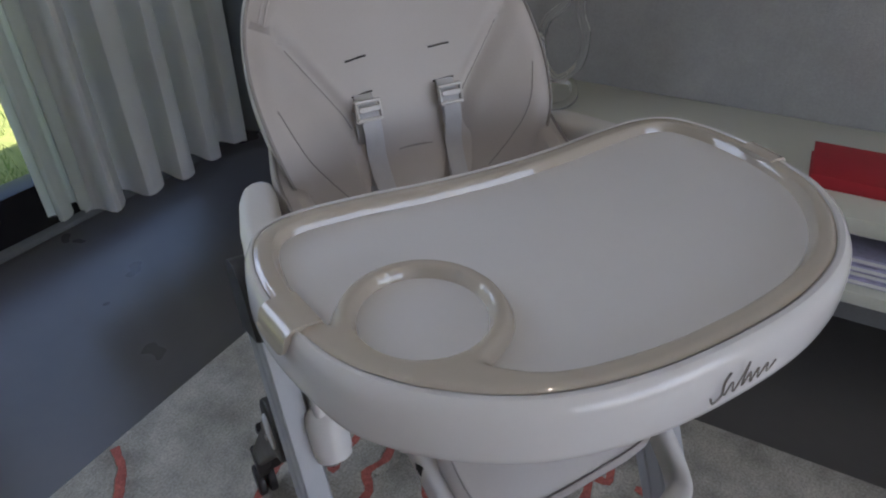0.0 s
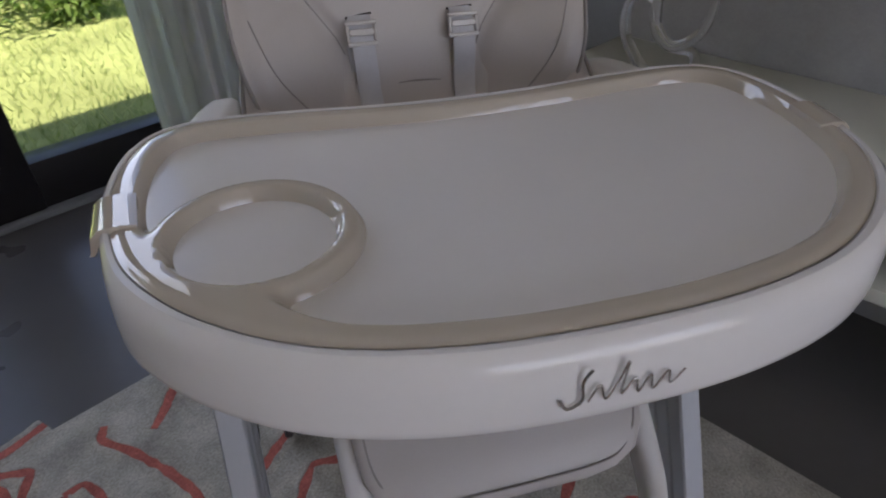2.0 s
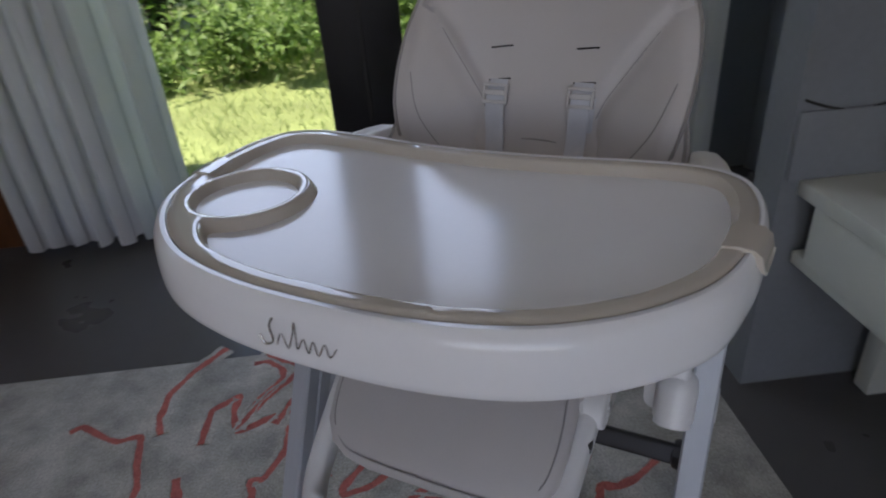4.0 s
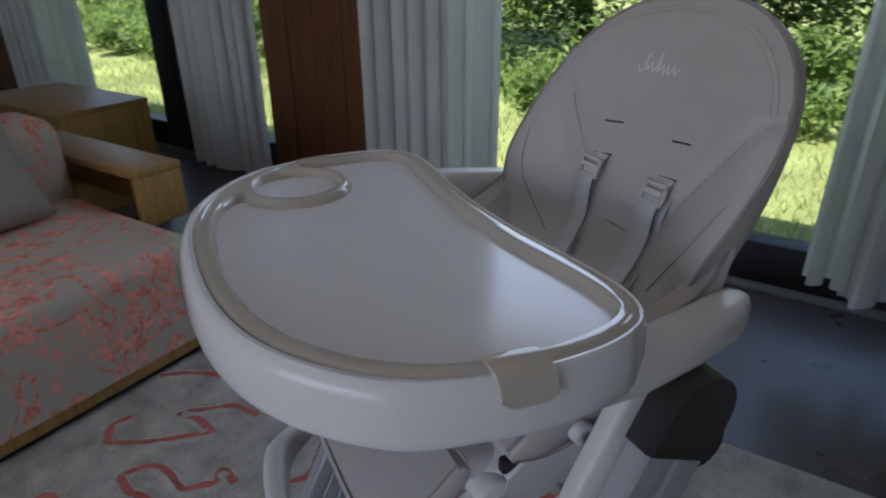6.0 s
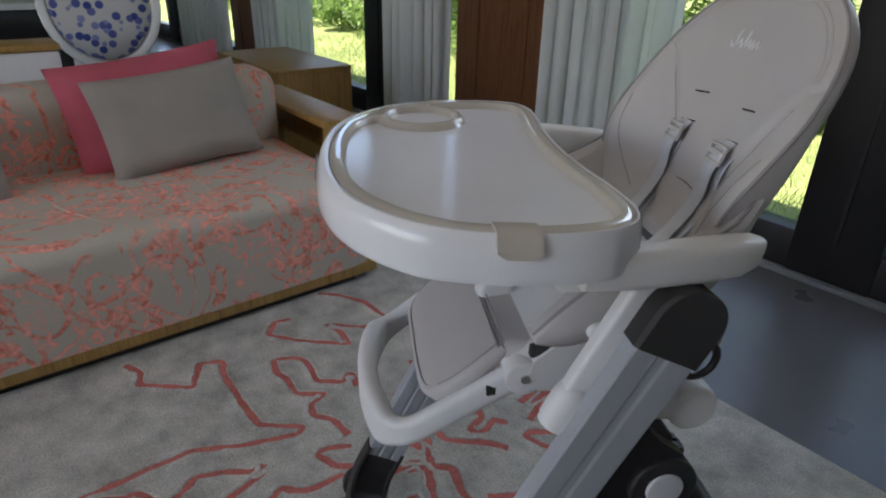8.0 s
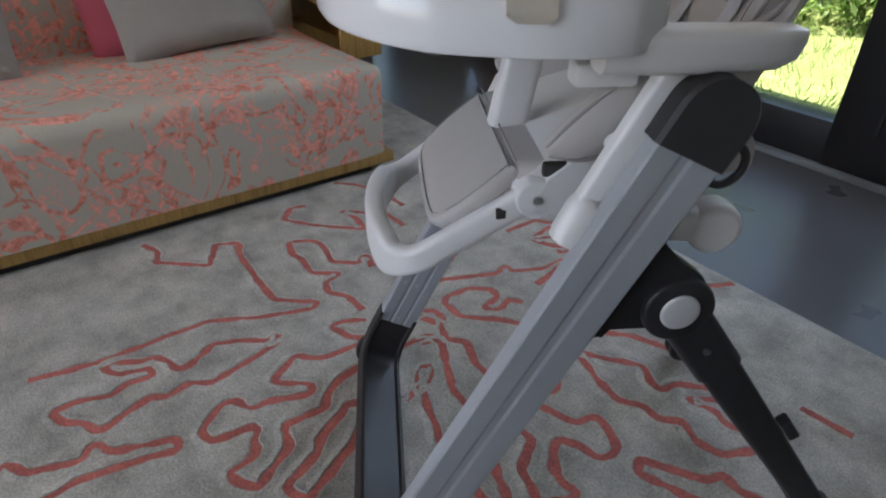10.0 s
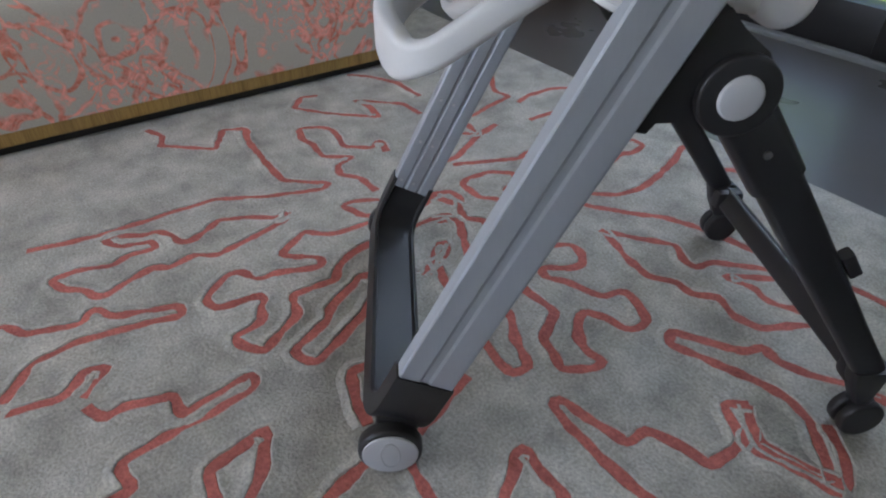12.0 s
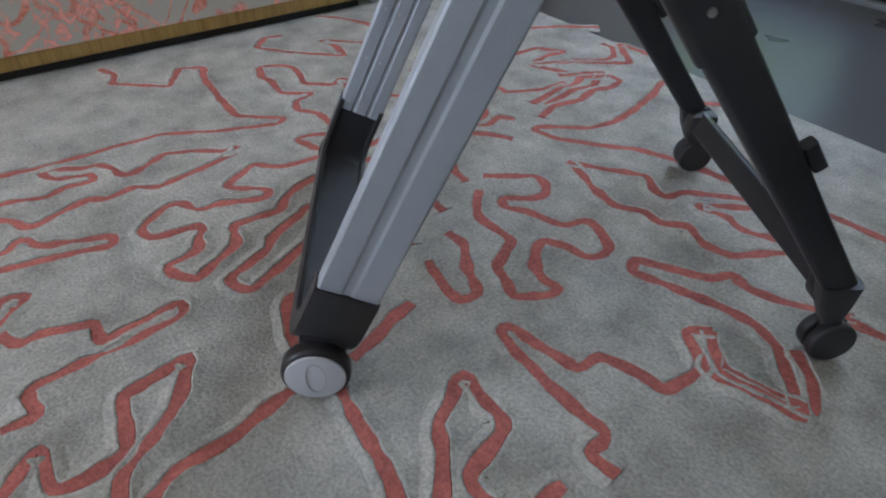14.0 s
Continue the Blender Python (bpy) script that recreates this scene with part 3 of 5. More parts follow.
# front legs, sloping: d runs up the leg, n is across it
LD, LN = Vector((0, 0.426, 0.9047)), Vector((0, 0.9047, -0.426))
FOOT = Vector((0, -0.117, 0.166))
for sx in (1, -1):
    sec = [(0.2500, 0.0), (0.2530, -0.0025), (0.2825, -0.0025), (0.2850, 0.0), (0.2850, 0.024), (0.2825, 0.028), (0.2825, 0.036), (0.2850, 0.040), (0.2850, 0.068), (0.2825, 0.0705), (0.252, 0.0705),
           (0.2495, 0.068), (0.2495, 0.052), (0.2525, 0.050), (0.2525, 0.046), (0.2495, 0.044), (0.2495, 0.026), (0.2525, 0.024), (0.2525, 0.020), (0.2495, 0.018)]
    sec = [(0.2365 + (x - 0.2495) * 0.76, q * 1.06) for x, q in sec]
    at = lambda L, s=sec: [Vector((sx * x, 0, 0)) + FOOT + LD * L + LN * q for x, q in s]
    leg = link("front_leg", loft([at(-0.005), at(0.66)]), M_ALU, chair, "silver aluminium front leg with long grooves", False)
    for q in (0.035, 0.010):
        for L in (0.012, 0.10, 0.19):
            part("rivet", disc(FOOT + LD * L + LN * q + Vector((sx * 0.2365, 0, 0)), (1, 0, 0), 0.003, 0.002, 10), M_STEEL, leg)
    # rounded black cap on top
    cap_sec = [(0.2335, -0.002), (0.2375, -0.0065), (0.2625, -0.0065), (0.2665, -0.002), (0.2665, 0.070), (0.2625, 0.0745), (0.2375, 0.0745), (0.2335, 0.070)]
    rr = []
    arc = [(0.648, 1.0), (0.680, 1.0)] + [(0.688 + 0.042 * math.sin(g), math.cos(g) ** 0.85) for g in np.linspace(0.06, 1.50, 16)]
    for L, half in arc:
        q0, q1 = 0.5 - half / 2, 0.5 + half / 2
        ring = []
        for x, q in cap_sec:
            f = (q + 0.0065) / 0.081
            ring.append(Vector((sx * x, 0, 0)) + FOOT + LD * L + LN * (-0.0065 + 0.0855 * (q0 + (q1 - q0) * f)))
        rr.append(ring)
    cap = part("leg_cap", loft(rr), M_BLACK, chair)
    loop = [FOOT + LD * (0.655 + 0.022 * math.cos(t)) + LN * (0.084 + 0.020 * math.sin(t)) + Vector((sx * 0.250, 0, 0)) for t in np.linspace(-0.5, 3.6, 16)]
    part("fold_lever", tube(loop, 0.0045), M_BLACK, cap)

# black U base joining the front legs, in the legs' own slope
cx, drop, rad = 0.250, -0.098, 0.055
way = [(cx, 0.012), (cx, -0.02), (cx, drop + rad)]
way += [(cx - rad + rad * math.cos(t), drop + rad - rad * math.sin(t)) for t in np.linspace(0.2, math.pi / 2, 7)]
way += [(x, L) for x, L in [(0.1, drop), (0.0, drop)]]
way += [(-x, L) for x, L in way[-2::-1]]
path = [FOOT + LD * L + Vector((x, 0, 0)) + LN * 0.034 for x, L in way]
sec = [(-0.0395, 0.0150), (-0.0375, 0.0165), (0.0405, 0.0165), (0.0425, 0.0150), (0.0425, -0.0150), (0.0405, -0.0165), (0.036, -0.0165), (0.033, -0.010), (-0.030, -0.010), (-0.033, -0.0165), (-0.0375, -0.0165), (-0.0395, -0.0150)]
part("base_bar", sweep(path, sec, LN), M_BLACK, chair, "black plastic crossbar with raised edges")
for sx in (1, -1):
    c = Vector((sx * 0.272, -0.131, 0.045))
    wheel = part("front_wheel", disc(c, (1, 0, 0), 0.045, 0.026, 36, 0.007), M_BLACK, chair)
    part("wheel_cap", disc(c + Vector((sx * 0.0125, 0, 0)), (sx, 0, 0), 0.039, 0.006, 36, 0.002), M_CAP, wheel, "pale grey wheel cap with embossed oval")
    oval = [c + Vector((sx * 0.0157, 0.013 * math.cos(t), 0.026 * math.sin(t))) for t in np.linspace(0, 2 * math.pi, 28)]
    part("emboss", tube(oval, 0.0011, 6), M_CAP, wheel)
    part("wheel_fork", box((sx * 0.252 - 0.016, -0.150, 0.056), (sx * 0.252 + 0.012, -0.09, 0.098), 0.008), M_BLACK, wheel)

# rear legs with hinge hubs
HUB = Vector((0, 0.225, 0.549))
for sx in (1, -1):
    X = Vector((sx, 0, 0))
    hinge = [(0.130, 0.500), (0.150, 0.497), (0.158, 0.508), (0.203, 0.508), (0.215, 0.500), (0.240, 0.500), (0.268, 0.520), (0.272, 0.548), (0.252, 0.578), (0.222, 0.600), (0.205, 0.618), (0.190, 0.612)]
    bracket = part("hinge_bracket", loft([[X * x + Vector((0, y - 0.006, z + 0.012)) for y, z in hinge] for x in (0.2375, 0.254)]), M_BLACK, chair)
    part("hub", disc(HUB + X * 0.254, X, 0.042, 0.020, 36, 0.004), M_BLACK, bracket)
    part("hub_cap", disc(HUB + X * 0.2635, X, 0.0230, 0.008, 32, 0.003), M_CAP, bracket, "round pale grey hinge cap")
    p0, p1 = HUB + X * 0.247, Vector((sx * 0.247, 0.546, 0.128))
    along = (p1 - p0).normalized()
    across = along.cross(X).normalized()
    leg = part("rear_leg", loft([[p0.lerp(p1, f) + X * u + across * v for u, v in rounded(0.024, w, 0.008)] for f, w in ((0.0, 0.054), (0.35, 0.051), (0.8, 0.043), (1.0, 0.041))]), M_BLACK, chair)
    part("leg_sleeve", sweep([p0.lerp(p1, 0.05), p0.lerp(p1, 0.24)], rounded(0.030, 0.060, 0.010), X), M_BLACK, leg)
    part("screw", disc(p0.lerp(p1, 0.15) + X * 0.0165, X, 0.0045, 0.003, 12), M_STEEL, leg)
    dn = (p1 - p0).normalized()
    side = X.cross(dn) * sx
    part("stop_tab", sweep([p0.lerp(p1, 0.53) + Vector((0, 0.030, 0.014)), p0.lerp(p1, 0.60) + Vector((0, 0.030, 0.014))], rounded(0.018, 0.016, 0.004), X), M_BLACK, leg)
    part("leg_foot", loft([[p1 + X * u + Vector((0, v, 0.004)) for u, v in rounded(0.030, 0.056, 0.008)], [p1 + X * u * 0.95 + Vector((0, 0.004 + v * 0.9, -0.030)) for u, v in rounded(0.030, 0.05, 0.008)],
                           [p1 + X * u * 0.8 + Vector((0, 0.010 + v * 0.5, -0.062)) for u, v in rounded(0.030, 0.05, 0.008)]]), M_BLACK, leg)
    caster = part("caster", disc((sx * 0.247, 0.562, 0.060), (0, 0, 1), 0.014, 0.02), M_BLACK, chair)
    for o in (-0.011, 0.011):
        part("caster_wheel", disc((sx * 0.247 + o, 0.566, 0.033), (1, 0, 0), 0.033, 0.017, 28, 0.005), M_BLACK, caster)
part("rear_bar", sweep([(-0.247, 0.552, 0.112), (0.0, 0.552, 0.112), (0.247, 0.552, 0.112)], rounded(0.040, 0.026, 0.007), (0, 0.5, 0.85)), M_BLACK, chair)
for sx in (1, -1):
    part("rear_bar_end", box((sx * 0.232 - 0.022, 0.526, 0.092), (sx * 0.232 + 0.022, 0.582, 0.132), 0.010), M_BLACK, chair)

# sliding carriages on the legs that hold the seat
for sx in (1, -1):
    X = Vector((sx, 0, 0))
    sec = rounded(0.036, 0.030, 0.010)
    path = [FOOT + LD * L + LN * 0.000 + X * 0.224 for L in (0.555, 0.60, 0.66, 0.720)]
    carriage = part("carriage", sweep(path, rounded(0.022, 0.046, 0.006), X), M_MATTE_WHITE, chair, "white sliding carriage on the leg")
    body = [X * 0.208 + Vector((0, y, z)) for y, z in ((0.115, 0.640), (0.16, 0.640), (0.23, 0.634), (0.270, 0.628))]
    part("carriage_tube", sweep(body, rounded(0.034, 0.042, 0.014), X), M_MATTE_WHITE, carriage)
    rr = []
    for L, r in ((0.508, 0.017), (0.505, 0.019), (0.511, 0.0185), (0.512, 0.0205), (0.545, 0.0210), (0.556, 0.019), (0.563, 0.013), (0.566, 0.005)):
        rr.append([FOOT + LD * L + LN * -0.006 + X * 0.224 + X * u * r + LN * v * r for u, v in ring_of(1.0, 24)])
    part("carriage_knob", loft(rr), M_MATTE_WHITE, carriage)
    part("carriage_end", disc(X * 0.208 + Vector((0, 0.266, 0.630)), X, 0.031, 0.040, 32, 0.010), M_MATTE_WHITE, carriage)

# seat shell and cushions
shell = part("seat_shell", loft([[Vector((u, y, z + v)) for u, v in rounded(w, h, min(w, h) * 0.3)] for y, z, w, h in
                                 ((0.050, 0.640, 0.28, 0.036), (0.085, 0.648, 0.31, 0.060), (0.20, 0.668, 0.335, 0.085), (0.27, 0.680, 0.33, 0.085), (0.30, 0.692, 0.29, 0.065))]), M_MATTE_WHITE, chair, "white plastic seat shell")
bm = loft([[Vector((u, y, z + v)) for u, v in rounded(w, h, 0.018)] for y, z, w, h in
           ((0.046, 0.655, 0.26, 0.026), (0.058, 0.657, 0.28, 0.038), (0.10, 0.660, 0.30, 0.040), (0.20, 0.668, 0.31, 0.042), (0.33, 0.685, 0.31, 0.046))])
part("seat_cushion", bm, M_LEATHER, chair)
for sx in (1, -1):
    X = Vector((sx, 0, 0))
    # padded side wing running from the seat's front to the backrest
    low = spline([(0, 0.080, 0.700), (0, 0.115, 0.690), (0, 0.160, 0.698), (0, 0.22, 0.715), (0, 0.285, 0.755), (0, 0.322, 0.830), (0, 0.346, 0.890)], 20)
    top = spline([(0, 0.078, 0.712), (0, 0.105, 0.748), (0, 0.149, 0.790), (0, 0.215, 0.818), (0, 0.282, 0.852), (0, 0.320, 0.905), (0, 0.356, 0.938)], 20)
    rr, crest, hem = [], [], []
    for i, (l0, t0) in enumerate(zip(low, top)):
        f = i / 19
        out = 0.168 + 0.024 * math.sin(0.5 * math.pi * f) - 0.026 * float(smoothstep(0.62, 1.0, f))
        th = 0.010 + 0.026 * math.sin(math.pi * min(1, 0.15 + 0.75 * f)) * (1 - 0.6 * float(smoothstep(0.8, 1.0, f)))
        up = (t0 - l0)
        rr.append([l0 + X * (out - th * 1.3) - up * 0.02, l0 + up * 0.35 + X * (out - th * 1.25), l0 + up * 0.75 + X * (out - th), l0 + up * 0.93 + X * (out - th * 0.75), t0 + X * (out - th * 0.35),
                   l0 + up * 0.96 + X * (out + 0.002), l0 + up * 0.8 + X * (out + 0.007), l0 + up * 0.45 + X * (out + 0.009 - 0.010 * f), l0 + up * 0.12 + X * (out + 0.006 - 0.026 * f), l0 + X * (out - 0.004 - 0.034 * f)])
        crest.append(l0 + up * 0.972 + X * (out + 0.001))
        hem.append(l0 + up * 0.20 + X * (out + 0.0072))
    wing = part("side_wing", loft(rr), M_LEATHER, chair)
    part("piping", tube(crest, 0.0022, 6), M_SEAM, wing)
    part("seam", tube(hem[:13], 0.0010, 6), M_SEAM, wing)
    part("screw_boss", disc(Vector((sx * 0.184, 0.148, 0.722)), X, 0.012, 0.020, 24, 0.003), M_MATTE_WHITE, shell)
    part("screw", disc(Vector((sx * 0.1945, 0.148, 0.722)), X, 0.006, 0.003, 6), M_STEEL, shell)

# backrest: a padded shell with bolsters, seams and strap slots
BACK_Y, BACK_Z, LEAN = 0.372, 0.946, 0.33
BACK = [(0, 0.745), (0.08, 0.748), (0.130, 0.770), (0.166, 0.82), (0.186, 0.885), (0.190, 0.95), (0.176, 1.005), (0.148, 1.045), (0.104, 1.076), (0.053, 1.092), (0, 1.096)]
BLINE = spline([(x, 0, z) for x, z in BACK] + [(-x, 0, z) for x, z in BACK[-2:0:-1]], 120, True)


def seam_x(z):
    """Half distance between the inner seams at height z."""
    return float(np.interp(z, [0.74, 0.815, 0.85, 0.885, 0.93, 0.97, 1.0], [0.072, 0.066, 0.068, 0.083, 0.114, 0.142, 0.170]))


def wrap(x, z):
    """How far the shell's sides curve forward."""
    return float(0.030 * (abs(x) / 0.19) ** 2 * (1 - 0.65 * smoothstep(0.93, 1.07, z)))


def back_front(x, z, d):
    """How far the padding stands out before the lean plane."""
    ax = abs(x)
    bolster = smoothstep(0.0, 0.11, ax - seam_x(z)) * (1 - smoothstep(0.86, 1.0, z)) * 0.030 + wrap(x, z)
    puff = 0.010 * smoothstep(0.0, 0.022, abs(ax - seam_x(z))) if z < 0.995 else 0.010
    edge = 0.010 * (1 - smoothstep(0.0, 0.030, d)) ** 1.5 - 0.010 * smoothstep(0.05, 0.18, ax)
    wear = 0.0012 * noise.noise((x * 30, z * 30, 0.3))
    return float(bolster + puff - edge + wear)


rr, bflat = [], np.array([(p.x, p.z) for p in BLINE])
mid = Vector((0, 0, 0.92))
for j in range(40):
    f = (j / 39) ** 1.15 * 0.998
    ring = []
    for p in BLINE:
        q = p.lerp(mid, f)
        d = float(np.sqrt(((bflat - (q.x, q.z)) ** 2).sum(1)).min())
        y = BACK_Y + LEAN * (q.z - BACK_Z) - back_front(q.x, q.z, d)
        ring.append(Vector((q.x, y, q.z)))
    rr.append(ring)
hind = []
for grow, behind in ((1.0, 0.000), (0.985, 0.006), (0.93, 0.012), (0.6, 0.020)):
    hind.append([Vector((p.x * grow, BACK_Y + LEAN * (p.z - BACK_Z) - wrap(p.x * grow, p.z) + behind * (0.35 + 0.65 * float(smoothstep(0.78, 0.95, p.z))), 0.92 + (p.z - 0.92) * grow)) for p in BLINE])
bm = loft(hind[::-1] + rr, caps=True)
backrest = part("backrest", bm, M_LEATHER, chair, "padded greige leatherette backrest with rounded top")


def on_back(x, z, lift=0.0):
    d = float(np.sqrt(((bflat - (x, z)) ** 2).sum(1)).min())
    return Vector((x, BACK_Y + LEAN * (z - BACK_Z) - back_front(x, z, d) - lift, z))


for sx in (1, -1):
    part("seam", tube([on_back(sx * seam_x(z), z, 0.0002) for z in np.linspace(0.765, 0.968, 30)], 0.0009, 6), M_SEAM, backrest)
    part("seam", tube([on_back(sx * p.x, p.y, 0.0006) for p in spline([(0.098, 0.795, 0), (0.128, 0.835, 0), (0.152, 0.872, 0), (0.170, 0.920, 0)], 20)], 0.0008, 6), M_SEAM, backrest)
part("seam", tube([on_back(x, 0.835 - 2.2 * x * x, 0.0004) for x in np.linspace(-0.066, 0.066, 17)], 0.0013, 6), M_SEAM, backrest)
for inset, thick in ((0.014, 0.0009), (0.019, 0.0009), (0.001, 0.0022)):
    edge_line = [on_back(p.x * (1 - inset / 0.2), 0.92 + (p.z - 0.92) * (1 - inset / 0.18), 0.0003) for p in BLINE if p.z > (0.80 if inset < 0.002 else 1.0)]
    k = next(i for i in range(len(edge_line)) if (edge_line[i] - edge_line[i - 1]).length > 0.1)
    part("piping", tube(edge_line[k:] + edge_line[:k], thick, 6), M_SEAM if inset < 0.002 else M_LEATHER, backrest)
for sx in (1, -1):
    for z in (0.9455, 0.906):
        part("strap_slot", sweep([on_back(sx * 0.0565 + o, z + 0.0012 * math.sin(o * 90), -0.0008) for o in np.linspace(-0.0145, 0.0145, 7)], [(-0.0011, -0.0012), (0.0011, -0.0012), (0.0011, 0.0014), (-0.0011, 0.0014)], (0, 0, 1)), M_SLOT, backrest)
script_mark("brand_mark", on_back(-0.016, 1.018, 0.001), (1, 0, 0), (0, LEAN, 1), 0.066, M_LOGO_PALE, backrest, 0.0012)

# harness
for sx in (1, -1):
    pts = [on_back(sx * 0.0565, 0.906, 0.001), on_back(sx * 0.0565, 0.893, 0.010), on_back(sx * 0.0560, 0.870, 0.014), Vector((sx * 0.054, 0.312, 0.825)), Vector((sx * 0.050, 0.27, 0.765)), Vector((sx * 0.042, 0.20, 0.700))]
    strap = part("shoulder_strap", sweep(spline(pts, 24), rounded(0.025, 0.0022, 0.001, 2), (1, 0, 0)), M_STRAP, chair, "pale woven harness strap")
    part("strap_tail", sweep(spline([p + Vector((sx * 0.004, 0.012, -0.002)) for p in pts[1:]], 20), rounded(0.025, 0.002, 0.001, 2), (1, 0, 0)), M_STRAP, strap)
    c = on_back(sx * 0.0565, 0.892, 0.014)
    up = Vector((0, LEAN, 1)).normalized()
    fw = up.cross(Vector((1, 0, 0)))
    frame_m = Matrix((Vector((1, 0, 0)), up, -fw)).transposed().to_4x4()
    frame_m.translation = c
    bm = bmesh.new()
    for lo, hi in (((-0.017, 0.009, -0.003), (0.017, 0.013, 0.003)), ((-0.017, -0.013, -0.003), (0.017, -0.0085, 0.003)), ((-0.017, -0.0085, -0.003), (-0.0135, 0.009, 0.003)),
                   ((0.0135, -0.0085, -0.003), (0.017, 0.009, 0.003)), ((-0.0135, -0.002, -0.002), (0.0135, 0.005, 0.0035))):
        box(lo, hi, 0.001, 1, bm)
    bm.transform(frame_m)
    part("buckle", bm, M_BUCKLE, strap, "ladder-lock plastic buckle")

# crotch post, leg rest and foot rest
part("crotch_post", sweep([(0, 0.066, 0.672), (0, 0.071, 0.70), (0, 0.082, 0.76), (0, 0.096, 0.838)], rounded(0.034, 0.050, 0.010), (1, 0, 0)), M_MATTE_WHITE, chair)
U, V = Vector((0, 0.090, 0.078)).normalized(), Vector((0, -0.078, 0.090)).normalized()
top_edge = Vector((0, 0.057, 0.666))
rr = []
for L, w, th in ((0.0, 0.272, 0.020), (-0.02, 0.278, 0.024), (-0.06, 0.278, 0.026), (-0.095, 0.270, 0.025), (-0.118, 0.244, 0.022), (-0.130, 0.200, 0.016), (-0.135, 0.14, 0.008)):
    rr.append([top_edge + U * L + Vector((u, 0, 0)) + V * v for u, v in rounded(w, th, th * 0.45)])
rest = part("leg_rest", loft(rr), M_LEATHER, chair, "greige padded leg rest")
edge = [(-0.127, -0.004), (-0.129, -0.05), (-0.124, -0.09), (-0.108, -0.114), (-0.08, -0.1235), (0.0, -0.126)]
edge = edge + [(-x, L) for x, L in edge[-2::-1]]
part("piping", tube([top_edge + U * p.y + Vector((p.x, 0, 0)) + V * (0.0125 if p.y > -0.10 else 0.0105) for p in spline([(x, L, 0) for x, L in edge], 50)], 0.0011, 6), M_SEAM, rest)
for o in (0.006, -0.004):
    part("piping", tube([top_edge + U * o + V * 0.0125 + Vector((x, 0, 0)) for x in np.linspace(-0.134, 0.134, 9)], 0.0012, 6), M_SEAM, rest)
half = [(0.146, 0.076, 0.642), (0.143, 0.030, 0.612), (0.139, -0.022, 0.577), (0.133, -0.062, 0.550), (0.116, -0.090, 0.540), (0.085, -0.104, 0.541), (0.045, -0.112, 0.543), (0.0, -0.115, 0.544)]
line = spline(half + [(-x, y, z) for x, y, z in half[-2::-1]], 64)
rr = []
for i, p in enumerate(line):
    t = (line[min(i + 1, 63)] - line[max(i - 1, 0)]).normalized()
    flat_side = Vector((t.y, -t.x, 0)).normalized()
    up = flat_side.cross(t)
    blade = 1 - float(smoothstep(0.095, 0.138, abs(p.x)))
    rr.append([p + flat_side * u + up * v for u, v in rounded(0.023 + 0.004 * blade, 0.036 + 0.024 * blade, 0.010)])
foot_rest = part("foot_rest", loft(rr), M_MATTE_WHITE, chair, "white bent foot rest with a broad curved front")
for sx in (1, -1):
    X = Vector((sx, 0, 0))
    part("pivot", disc(X * 0.148 + Vector((0, 0.076, 0.642)), X, 0.025, 0.028, 32, 0.003), M_MATTE_WHITE, foot_rest)
    part("screw", disc(X * 0.1632 + Vector((0, 0.076, 0.642)), X, 0.006, 0.003, 12), M_STEEL, foot_rest)
    part("arm_slot", box((sx * 0.143 - 0.0125, 0.028, 0.612), (sx * 0.143 + 0.0125, 0.045, 0.630), 0.004), M_SLOT, foot_rest)
    part("hinge_gap", box((sx * 0.152 - 0.006, 0.080, 0.668), (sx * 0.152 + 0.006, 0.112, 0.686), 0.004), M_SLOT, shell)
    part("spring_rod", tube([X * 0.19 + Vector((0, 0.125, 0.668)), X * 0.20 + Vector((0, 0.138, 0.630)), X * 0.208 + Vector((0, 0.150, 0.618))], 0.0025, 6), M_STEEL, shell)
    part("seat_side", loft([[X * x + Vector((0, y, z)) for y, z in ((0.072, 0.628), (0.110, 0.622), (0.190, 0.640), (0.250, 0.668), (0.240, 0.712), (0.165, 0.706), (0.118, 0.694), (0.085, 0.668))] for x in (0.150, 0.163)]), M_MATTE_WHITE, shell)

# ---- rug ----
rug = thing("rug", "greige wool rug with carved coral line pattern", "rug", "", "", ROOM)
bm = box((-2.6, -2.9, -0.0115), (0.71, 1.0, 0.0), 0.004, 2)
part("ground_weave", bm, M_RUG, rug)


